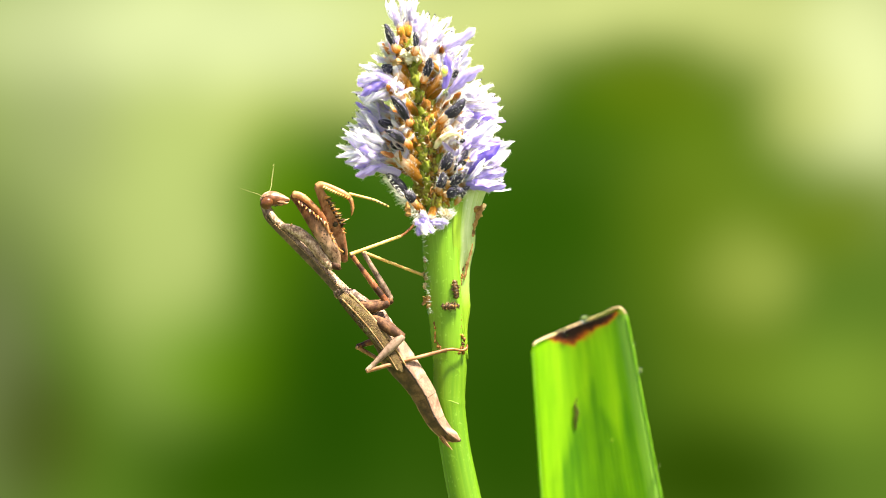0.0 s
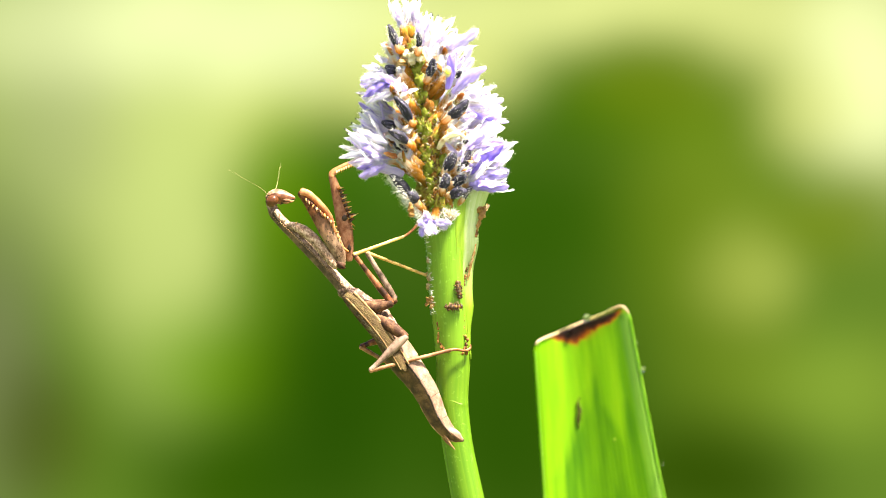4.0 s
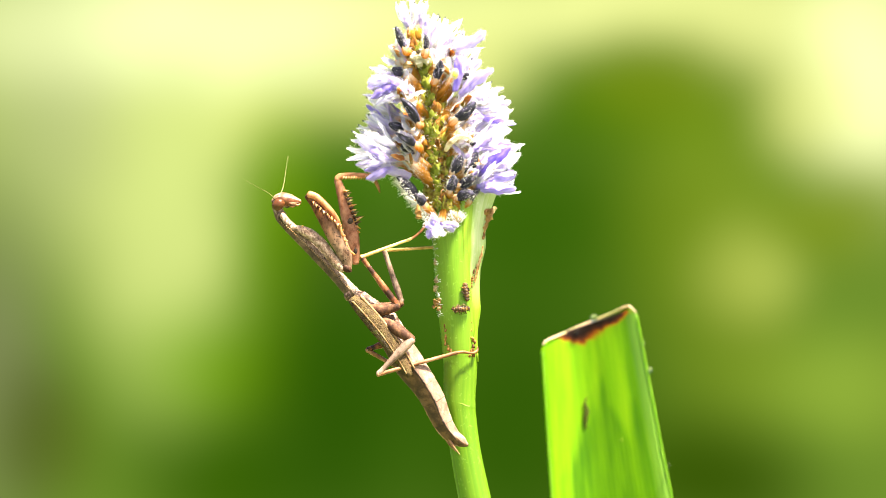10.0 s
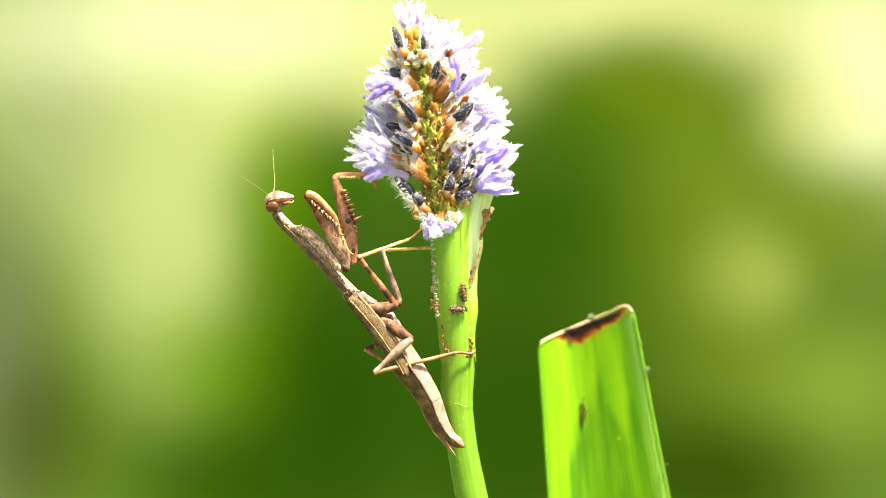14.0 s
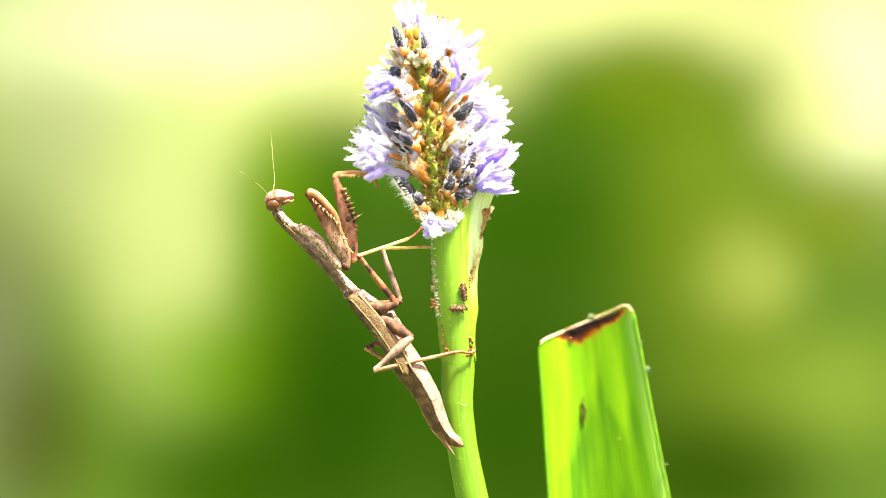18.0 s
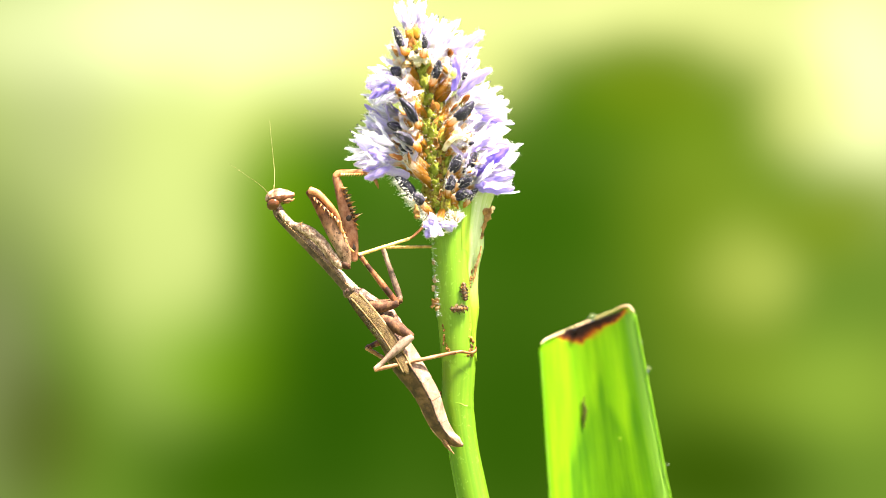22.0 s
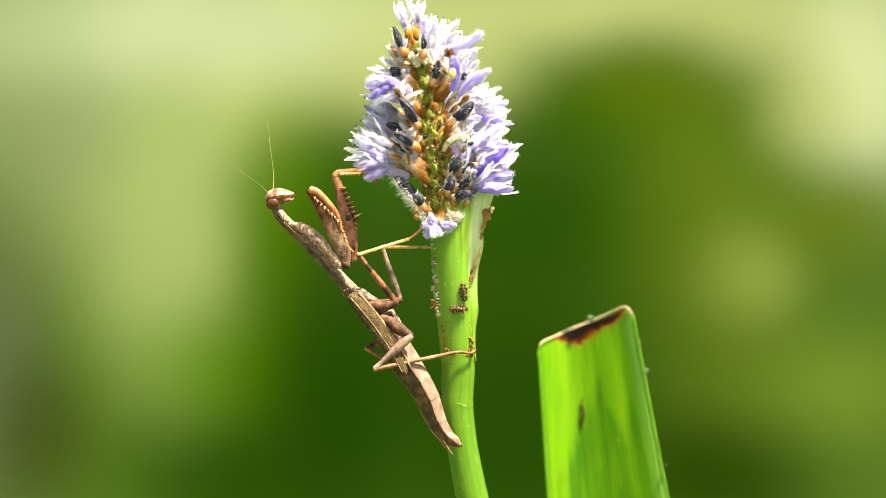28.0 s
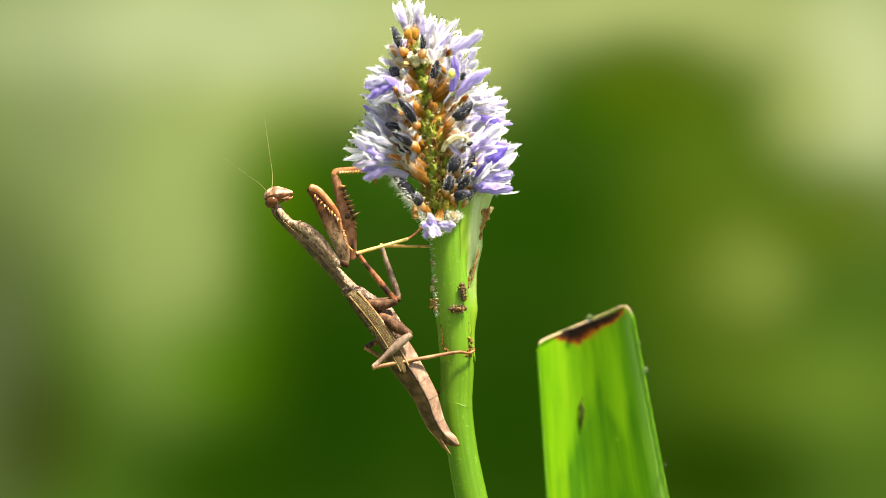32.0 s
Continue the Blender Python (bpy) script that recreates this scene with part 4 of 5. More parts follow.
def leaf_blade():
    rows = []
    for i in range(61):
        t = i / 60                       # 0 at the ground, 1 at the cut
        low = (1 - t) ** 2.2
        rise = 7259 - 590
        row = []
        for j in range(25):
            s = j / 24
            corner = 14 * (max(0, abs(s - 0.5) - 0.44) / 0.06) ** 2
            top = 606 - 66 * s + 7 * math.sin(math.pi * s) * (s - 0.6) * 2 + corner
            b = top + rise * low
            fall = b - 540
            left, right = 950 + 0.066 * fall, 1119 + 0.19 * fall
            if fall > 500:
                w = min(1, (fall - 500) / 1600)
                half = 118 * (1 - w) + 34 * w
                mid = ((950 + 33 + 1119 + 95) / 2) * (1 - w) + (1180 + 0.008 * fall) * w
                left, right = mid - half, mid + half
            x = left + (right - left) * s
            row.append(P(x, b, 26 + 4.0 * math.sin(math.pi * s) + 1.2 * math.sin(2 * math.pi * s + 0.6) * t))
        rows.append(row)
    part("blade", sheet(rows, 0.0011, along=[6669 * (1 - i / 60) ** 2.2 * 0.011 for i in range(61)]), leaf_material(), leaf)
    for side, col in (("left", 0), ("right", 24)):
        knots = [(row[col].x / GRID / (1 + 26 / REACH) + 784, 441 - (row[col].z - MID) / GRID / (1 + 26 / REACH), 26, 1.7) for row in rows[34:60:3]]
        part("leaf_margin", tube(knots, 7, 3, 1), margin_mat, leaf, "pale thickened leaf edge")
    rim = [(957, 609, 26, 1.6)] + [(960 + 152 * s, 603 - 64 * s, 26 + 5 * math.sin(math.pi * s), 1.8 + 0.8 * math.sin(math.pi * s)) for s in (0.02, 0.2, 0.4, 0.6, 0.8, 0.97)] + [(1120, 552, 26, 1.6)]
    part("cut_edge", tube(rim, 8, 4, 0.9, lumps=0.2), rough_mottle("cut_edge_pale", [(0.34, 0.42, 0.08), (0.50, 0.34, 0.20), (0.60, 0.44, 0.30)], 90, 0.5, 0.3), leaf, "pale pinkish cut edge")
    for knots in ([(1055, 640, 29.0, 0.6), (1057, 652, 29.0, 2.0), (1060, 664, 29.0, 0.6)], [(1034, 702, 29.1, 0.6), (1031, 714, 29.1, 1.6), (1034, 726, 29.0, 3.0), (1031, 742, 29.0, 2.8), (1033, 758, 29.1, 0.6)],
                  [(988, 820, 27.6, 0.6), (987, 845, 27.6, 1.8), (989, 868, 27.6, 0.6)]):
        part("blemish", tube([(a - 1.5, b, d + 0.1, r * 1.45) for a, b, d, r in knots], 9, 3, 0.15, lumps=0.7), halo_mat, leaf, "yellow-green rim of a slit")
        part("blemish", tube([(a, b, d - 0.05, r * 1.5) for a, b, d, r in knots], 7, 3, 0.4, lumps=0.6), scar_dark, leaf, "dark chewed slit")
    for a, b, d in ((1112, 717, 27.38), (1097, 776, 28.02)):
        part("blemish", blob(P(a, b, d), (2.6 * GRID, 0.7 * GRID, 5 * GRID), 0.5, Matrix.Rotation(radians(25), 3, "Y"), 14, seed=a), halo_mat, leaf, "yellow raised spot")


scar_dark = rough_mottle("slit_dark", [(0.012, 0.014, 0.003), (0.05, 0.06, 0.008)], 700, 0.6)
scar_dark.node_tree.nodes["Principled BSDF"].inputs["Specular IOR Level"].default_value = 0.05
halo_mat = rough_mottle("yellow_halo", [(0.18, 0.32, 0.005), (0.26, 0.38, 0.010)], 500, 0.5, 0.3)
leaf_blade()
glass = Mat("water", 0.02)
glass.b.inputs["Transmission Weight"].default_value, glass.b.inputs["IOR"].default_value = 1.0, 1.33
drops = []
for a, b, d, r in ((1047, 562, 30, 7), (1015, 588, 29, 6), (1146, 653, 26, 4.5), (1134, 606, 26, 3), (1166, 795, 26, 2.5), (1173, 842, 26, 3.5), (1180, 822, 26, 2)):
    c = P(a, b, d)
    bm = blob(Vector(), (r * GRID, r * GRID, r * GRID), 0.05, seg=14)
    me = bpy.data.meshes.new("water_drop")
    bm.to_mesh(me)
    bm.free()
    ob = new("water_drop", me)
    ob.location = c
    for poly in me.polygons:
        poly.use_smooth = True
    me.materials.append(glass.m)
    drops.append(tagged(ob, "clear round water droplet on the leaf edge", "droplet", "water drops"))

# ---- two small larvae on the stalk ----
larvae = []
for a, b, lean, n in ((822, 517, 8, 6), (813, 547, 92, 6)):
    q = radians(lean)
    way = Vector((math.sin(q), 0, -math.cos(q))) if lean < 45 else Vector((1, 0, 0.05))
    c = P(a, b, -4.5)
    ob = tagged(thing("larva", c), "tiny spiny dark brown larva clinging to the stalk", "larva", "larvae on the stalk")
    across = Vector((way.z, 0, -way.x))
    for i in range(n):
        t = (i - (n - 1) / 2) * 5.2 * GRID
        s = (2.4 + 2.8 * math.sin(math.pi * (i + 0.9) / (n + 0.6))) * GRID
        ring = part("body_segment", blob(c + way * t, (s, s * 0.8, s), 0.9, seg=10, seed=i + lean), larva_mat, ob)
        for w in (-1, 1):
            for u in (-0.1, 0.5, 1.2):
                bm = bmesh.new()
                cone(bm, c + way * t + across * w * s * 0.5, c + way * (t + rng.uniform(-4, 4) * GRID) + across * w * s * rng.uniform(1.5, 2.3) + Vector((0, -u * s, 0)), 0.00014, 4)
                part("spine", bm, larva_mat, ring)
    larvae.append(ob)

# ---- the mantis ----
ROOT = P(617, 521, -3)
mantis = tagged(thing("mantis", ROOT), "slender brown praying mantis clinging to the flower stalk", "mantis")
MOVES = {}   # parts that move on the mantis: name -> object


def seg(name, knots, material, label="", around=12, flat=0.8, lumps=0.05, parent=None, ridge=0.0, edges=()):
    """A limb segment; it turns about its first knot."""
    a, b, d, r = knots[0]
    return part(name, tube(knots, around, 5, flat, lumps=lumps, ridge=ridge, edges=edges), material, parent or mantis, label, P(a, b, d))


def spines(name, rows, parent, material):
    for a, b, d, c, e, g, r in rows:
        bm = bmesh.new()
        cone(bm, P(a, b, d), P(c, e, g), r * GRID, 6)
        part(name, bm, material, parent)


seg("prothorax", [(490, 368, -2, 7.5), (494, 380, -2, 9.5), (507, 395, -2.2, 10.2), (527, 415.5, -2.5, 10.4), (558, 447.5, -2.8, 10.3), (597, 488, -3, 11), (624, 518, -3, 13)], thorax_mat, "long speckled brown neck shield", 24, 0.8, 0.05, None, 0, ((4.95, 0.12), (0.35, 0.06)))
keel = bmesh.new()
for i in range(44):
    t = i / 43
    a, b = 505 + 112 * t, 397 + 112 * t
    blob(P(a + 3 * math.sin(t * 3.1), b, -4.0 - 0.6 * t), (1.5 * GRID, 1.5 * GRID, 1.5 * GRID), 0.2, seg=6, bm=keel)
for i in range(46):
    t = i / 45
    blob(P(490 + 126 * t + 2 * math.sin(6 * t) + 2 * math.sin(3.1 * t), 385.5 + 134 * t + 2 * math.sin(3.1 * t), -2.9 - 0.4 * t), (1.3 * GRID, 1.3 * GRID, 1.3 * GRID), 0.2, seg=6, bm=keel)
part("keel_beads", keel, wing_edge_mat, mantis, "row of pale beads along the neck shield", kind="stuff")
seg("hind_thorax", [(616, 514, -3, 12), (640, 531, -3.1, 16), (665, 552, -3.3, 20), (692, 580, -3.6, 21), (712, 605, -4, 19)], grey_mat, "wrinkled grey-brown thorax", 32, 0.8, 0.3)

# head, with its eyes, mouth and feelers
HEAD = P(492, 360, -2)
head = part("head", tube([(474, 352, -2, 7), (481, 349, -2, 11.5), (491, 348, -2, 13.5), (502, 349, -2, 11.5), (512, 350.5, -2, 8), (520, 351, -2, 4)], 22, 5, 1.25, lumps=0.04), head_mat, mantis, "brown three-cornered head with a pale crown", HEAD)
for name, d, k in (("eye", -3.5, 1.0), ("eye", -0.9, 0.82)):
    part(name, blob(P(481.5, 356, d), (12.4 * k * GRID, 9.6 * k * GRID, 10.2 * k * GRID), 0.02, Matrix.Rotation(radians(-30), 3, "Y"), 28), eye_mat, head, "large glossy brown eye")
for knots in ([(509, 355, -3, 2), (515, 357, -3.2, 2), (520, 355, -3, 1)], [(501, 357, -3, 2.6), (507, 359, -3.2, 2.4), (513, 357, -3.2, 1.2)]):
    part("palp", tube(knots, 8, 4, 0.9), claw_mat, head, "reddish mouth feeler")
part("crown", blob(P(492, 341.5, -1.9), (14 * GRID, 13 * GRID, 6 * GRID), 0.04, seg=24), crown_mat, head, "pale crown")
for knots in ([(498, 355, -3.1, 1.0), (508, 353.5, -3.1, 1.2), (517, 352.5, -2.7, 0.8)], [(496, 362, -2.9, 1.0), (502, 359, -3.1, 1.3), (508, 357, -3.1, 0.8)]):
    part("mouth_line", tube(knots, 6, 4, 0.8), dark_mat, head, "dark mouth seam")
part("cheek", blob(P(506, 355, -2.6), (11 * GRID, 9 * GRID, 4.6 * GRID), 0.3, Matrix.Rotation(radians(10), 3, "Y"), 20), hip_mat, head, "dark reddish cheek")
part("neck", tube([(488, 364, -2, 9), (491, 372, -2, 9), (497, 382, -2.1, 10)], 12, 4, 0.9, lumps=0.2), grey_mat, mantis, "pale creased neck")
part("collar", tube([(497, 377, -3.1, 5), (504, 386, -3.5, 6.5), (511, 394, -3.7, 4)], 12, 4, 0.7, lumps=0.25), coxa_mat, mantis, "pale creased collar")
FEELERS = (("up", (482, 343, -2.6)), ("left", (474, 346, -3)))
for name, (a, b, d) in FEELERS:
    MOVES["feeler_" + name] = part("antenna", tube([(a, b, d, 1.0), (a + 3, b - 30, d, 0.5), (a, b - 75, d, 0.32), (a - 4, b - 130, d, 0.16)], 6, 5, 1), feeler_mat, mantis, "thin pale antenna", P(a, b, d))

# abdomen in rings, with wing pads and tail bristles
abdomen = part("abdomen", tube([(676, 566, -3.8, 15), (692, 595, -4, 18), (718, 640, -4.4, 19), (746, 680, -4.7, 15), (774, 735, -5, 11), (796, 772, -5, 7)], 14, 4, 0.7), abdomen_mat, mantis, "banded tan abdomen", ROOT)
BELLY = smooth_path([(Vector((a, b, d)), r) for a, b, d, r in ((680, 572, -3.8, 20), (698, 605, -4, 24), (721, 645, -4.4, 26), (744, 678, -4.7, 22.5), (761, 708, -4.9, 20.5), (777, 748, -5, 16.8), (796, 775, -5, 12.5), (812, 786, -5, 6))], 14)
KEELS = ((4.8, 0.22), (5.9, 0.07), (3.3, 0.06))
for i in range(7):
    lo, hi = int(i * (len(BELLY) - 1) / 7), int((i + 1) * (len(BELLY) - 1) / 7)
    cut = [BELLY[lo + (hi - lo) * s // 3] for s in range(4)]
    knots = [(c.x, c.y, c.z, r * (0.97 + 0.035 * s / 3)) for s, (c, r) in enumerate(cut)]
    last = cut[-1]
    step = (cut[-1][0] - cut[-2][0]) * 0.35
    knots.append((last[0].x + step.x * 0.5, last[0].y + step.y * 0.5, last[0].z, last[1] * 0.995))
    part("abdomen_ring", tube(knots, 36, 3, 0.68, lumps=0.02, edges=KEELS), abdomen_mat, abdomen)
    if i > 1:
        line = [(c.x + 0.05 * r, c.y - 0.05 * r, c.z - r * 0.088, 1.1 + 0.5 * (s % 2)) for s, (c, r) in enumerate(cut)]
        part("ridge_line", tube(line, 7, 4, 0.8, lumps=0.5), dark_mat, abdomen, "dark seam along the ridge")
        way = (cut[-1][0] - cut[0][0]).normalized()
        rim = [(c.x - way.y * r * 0.97, c.y + way.x * r * 0.97, c.z - 0.25, 1.5 + 0.4 * (s % 2)) for s, (c, r) in enumerate(cut)]
        part("flank_rim", tube(rim, 8, 4, 0.9, lumps=0.4), wing_edge_mat, abdomen, "tan rim along the flank")
    part("ridge_point", blob(P(last[0].x + 0.05 * last[1], last[0].y - 0.05 * last[1], last[0].z - last[1] * 0.094), (1.5 * GRID, 1.6 * GRID, 4.2 * GRID), 0.5, Matrix.Rotation(radians(-38), 3, "Y"), 10, seed=i), dark_mat, abdomen, "black point")
part("tail_plate", tube([(796, 772, -5.2, 10), (808, 782, -5.3, 10), (815, 787, -5.3, 6), (820, 789, -5.3, 3)], 12, 4, 0.8), abdomen_mat, abdomen)
for knots in ([(784, 772, -5.4, 2.6), (793, 788, -5.6, 2.2), (805, 805, -5.6, 0.6)], [(779, 770, -4.6, 2.6), (788, 788, -4.4, 1.8), (799, 800, -4.2, 0.6)]):
    part("cercus", tube(knots, 8, 4, 1), shin_pink_mat, abdomen, "pointed tail bristle")


def wing(side, d, shift):
    """A short wing pad, arched, with pale ridges along it."""
    rows = []

    def at(t, s, w):
        return 621 + 100 * t + 9 * math.sin(t * 3.1) + s * w * 0.84 + shift, 523 + 142 * t - s * w * 0.54

    for i in range(17):
        t = i / 16
        w = 14 * max(0.0, math.sin(math.pi * (0.03 + 0.95 * t) ** 0.75)) ** 0.55 + 1.0
        rows.append([P(*at(t, s, w), d - side * 0.5 * (1 - s * s) + 0.15 * side * s) for s in (x / 4 for x in range(-4, 5))])
    pad = part("wing_pad", sheet(rows, 0.0004), wing_mat, mantis, "short olive-brown wing pad with pale ridges", ROOT)
    for s, r in ((-0.28, 1.8), (0.97, 2.3)):
        bm = tube([(*at(t, s, 13.5), d - side * (0.62 if s < 0.5 else 0.1), r * (1.2 - 0.6 * t)) for t in (0.04, 0.2, 0.4, 0.6, 0.8, 0.95)], 6, 4, 0.7)
        part("wing_vein", bm, wing_edge_mat, pad, "pale raised vein")
    return pad


wings = [wing(1, -7.1, 0), wing(-1, -1.5, 4)]

# forelegs
seg("fore_coxa", [(518, 400, -3.6, 5), (541, 408, -4.2, 9.2), (566, 427.5, -4.6, 9.8), (590, 457, -5, 9), (606, 472, -5, 8.5)], coxa_mat, "speckled upper foreleg", 14, 0.75)
for i in range(9):
    bm = bmesh.new()
    a, b = 532 + 8.4 * i, 399 + 6.6 * i + 0.16 * i * i
    cone(bm, P(a, b, -4.6), P(a + 4, b - 5, -5.0), 1.5 * GRID, 5)
    part("tooth", bm, dark_mat if i % 2 else spine_mat, mantis)
near_femur = seg("fore_femur", [(615, 473, -5.2, 6), (610, 450, -5.4, 12), (594, 414, -5.6, 15), (577, 381, -5.6, 14), (560, 355, -5.6, 10.5), (547, 341, -5.6, 7)], femur_mat, "pinkish spined grasping foreleg", 20, 0.55, 0.04, None, 0, ((5.3, 0.06),))
part("trochanter", blob(P(612, 471, -5.2), (10 * GRID, 7 * GRID, 7 * GRID), 0.3, Matrix.Rotation(radians(40), 3, "Y"), 18), hip_mat, mantis, "dark joint of the foreleg")
near_tibia = seg("fore_tibia", [(549, 339, -6, 6.5), (562, 344, -6.2, 6), (581, 363, -6.4, 5.5), (595, 382, -6.5, 5), (602, 400, -6.5, 3.4), (604, 412, -6.5, 1)], arm_mat, "folded saw-edged shin", 12, 0.8)
for odd, mat in ((0, spine_mat), (1, hip_mat)):
    spines("spine", [(556 + 46 * t, 352 + 42 * t, -6.8, 557 + 44 * t + 3 * math.sin(40 * t), 360 + 43 * t + 5 * math.sin(23 * t), -7.2, 2.0 + 0.7 * math.sin(31 * t)) for t in (i / 15 for i in range(odd, 16, 2))], near_tibia, mat)
spines("spine", [(598 + 3 * i, 387 + 9 * i, -6.2, 603 + 3.5 * i, 384 + 9.5 * i, -6.6, 1.8) for i in range(5)], near_femur, spine_mat)
part("fore_tarsus", tube([(600, 395, -6.2, 2), (608, 420, -6, 2.2), (618, 440, -5.6, 2), (627, 448, -5.4, 1.5)], 8, 4, 1), spine_mat, near_tibia, "slender folded foot")
far_femur = seg("fore_femur", [(628, 462, -0.6, 6), (625, 440, -0.4, 10.4), (619, 405, -0.2, 13.5), (610, 367, -0.2, 11.5), (601, 335, -0.2, 8.5), (595, 316, -0.2, 6.5)], far_femur_mat, "pinkish spined grasping foreleg", 16, 0.55)
for i in range(8):
    part("dark_spot", blob(P(611 + 2.6 * i, 343 + 7.2 * i, -1.15), (2.3 * GRID, 1.4 * GRID, 2.0 * GRID), 0.6, seg=10, seed=i), dark_mat, far_femur, "black spot at a spine's root")
for odd, mat in ((0, spine_mat), (1, hip_mat)):
    spines("spine", [(606 + 22 * t, 336 + 56 * t, -0.6, 616 + 23 * t + 3 * math.sin(31 * t), 333 + 54 * t, -1.3, 3.3) for t in (i / 13 for i in range(odd, 14, 2))], far_femur, mat)
spines("spine", [(624, 388, -0.8, 644, 378, -1.4, 3), (628, 396, -0.8, 637, 402, -1.2, 2.4), (630, 406, -0.6, 637, 408, -1, 2)], far_femur, spine_mat)
part("dark_spot", blob(P(618, 388, -1.0), (5 * GRID, 1.2 * GRID, 5 * GRID), 0.5, seg=16), dark_mat, far_femur, "black spot")
part("dark_spot", blob(P(627, 441, -0.95), (3.5 * GRID, 1.6 * GRID, 7 * GRID), 0.5, seg=16), dark_mat, far_femur, "black spot")
far_tibia = seg("fore_tibia", [(594, 315, -0.2, 5.6), (600, 309, -0.2, 5.8), (625, 306, -0.2, 4.4), (648, 307.5, -0.2, 4.2), (660, 315, -0.2, 3.4), (666, 326, -0.2, 2.2), (669, 335, -0.2, 0.7)], arm_mat, "saw-edged shin with a hooked claw", 12, 0.8, 0.05)
spines("spine", [(606 + 46 * t, 309, -0.6, 603 + 46 * t, 316, -1.0, 2.0) for t in (i / 10 for i in range(11))], far_tibia, spine_mat)
part("claw", tube([(657, 311, -0.3, 3.7), (664, 320, -0.3, 3.2), (668, 328, -0.3, 2.2), (670, 337, -0.3, 0.5)], 8, 4, 0.9), claw_mat, far_tibia, "dark hooked claw")
foot = part("fore_tarsus", tube([(650, 303, 0.2, 2.4), (672, 300, 0.6, 2.4), (696, 297, 1.0, 2.2), (722, 298, 1.4, 1.8)], 8, 4, 1), shin_mat, far_tibia, "slender jointed foot", P(650, 303, 0.2))
for i in range(5):
    part("dark_band", blob(P(690 + 7 * i, 297.5, 0.9 + 0.1 * i), (2 * GRID, 2.6 * GRID, 2.5 * GRID), 0.05, seg=8), dark_mat, foot, "black ring")

# walking legs: hip, knee, foot, and how the foot goes on
LEGS = []


def leg(kind, coxa, hip, knee, ankle, toes, mats, widths):
    if coxa:
        seg(kind + "_coxa", coxa, hip_mat, "dark reddish hip joint", 12, 0.8)
    h, kn, an = Vector(hip), Vector(knee), Vector(ankle)
    w = widths
    thigh = seg(kind + "_femur", [(*h, w[0]), (*h.lerp(kn, 0.3), w[0] * 1.15), (*h.lerp(kn, 0.75), w[1]), (*h.lerp(kn, 0.95), w[1] * 1.05), (*kn, w[1] * 0.9)], mats[0], "", 10, 0.85)
    shin = seg(kind + "_tibia", [(*kn, w[1]), (*kn.lerp(an, 0.08), w[2] * 1.25), (*kn.lerp(an, 0.5), w[2]), (*kn.lerp(an, 0.92), w[2]), (*an, w[2] * 0.95)], mats[1], "", 10, 0.9)
    bm = bmesh.new()
    for i in range(7):
        t = 0.15 + 0.8 * i / 6
        c = P(*kn.lerp(an, t))
        cone(bm, c, c + Vector((rng.uniform(-2, 2), -2, 2.5)) * GRID, 0.7 * GRID, 4)
    part("shin_bristles", bm, mats[1], shin, kind="stuff")
    toe = seg(kind + "_tarsus", toes, mats[2], "jointed foot gripping the stalk", 8, 0.9, 0.25)
    LEGS.append((thigh, shin, toe, P(*hip), P(*knee), P(*ankle), kind))


leg("mid", [(655, 541, -5, 9), (668, 546, -5.6, 11), (686, 543, -5.8, 9), (702, 538, -5.8, 8)], (703, 538, -5.8), (636, 453, -6.5), (724, 423, -4), [(724, 423, -4, 2.4), (735, 416, -3.6, 2.4), (746, 404, -3.2, 2.6), (753, 390, -3, 2.4), (757, 381, -3, 1)],
    (leg_red_mat, shin_mat, claw_mat), (5.2, 4.2, 2.8))
leg("mid", [(668, 540, -2.6, 8), (690, 540, -2.2, 9), (709, 532, -2, 7)], (709, 530, -2), (677, 440, -2), (782, 437, 2.6), [(782, 437, 2.6, 3), (792, 432, 4.2, 3), (806, 428, 5, 3), (818, 424, 4.8, 1)],
    (leg_grey_mat, shin_mat, shin_mat), (5, 4.4, 2.6))
leg("hind", [(676, 566, -5.8, 9), (694, 575, -6.8, 11), (714, 588, -7.2, 9.5), (729, 597, -7.4, 6.5)], (728, 597, -7.4), (664, 655, -8.4), (806, 624, -4.9), [(806, 624, -4.9, 2.8), (818, 623, -4.6, 2.6), (832, 625, -4.0, 2.4), (841, 621, -3.2, 2.4), (842, 614, -3, 1)],
    (leg_grey_mat, shin_pink_mat, claw_mat), (7.2, 4.6, 3.3))
leg("hind", None, (690, 600, -1), (649, 616, -1.4), (788, 702, 1.2), [(788, 702, 1.2, 3.4), (798, 700, 2.6, 3), (812, 696, 3.4, 2.5), (820, 690, 3.3, 1)],
    (leg_red_mat, shin_pink_mat, shin_mat), (6, 4.6, 3.2))


# ---- what moves ----
def shift(a, b):
    return Vector((a * GRID, 0, -b * GRID))


def glide(rows, t):
    """A value between the rows (t, values...)."""
    lo = max((r for r in rows if r[0] <= t), default=rows[0])
    hi = min((r for r in rows if r[0] >= t), default=rows[-1])
    s = 0 if hi[0] == lo[0] else (t - lo[0]) / (hi[0] - lo[0])
    return [x + (y - x) * s for x, y in zip(lo[1:], hi[1:])]


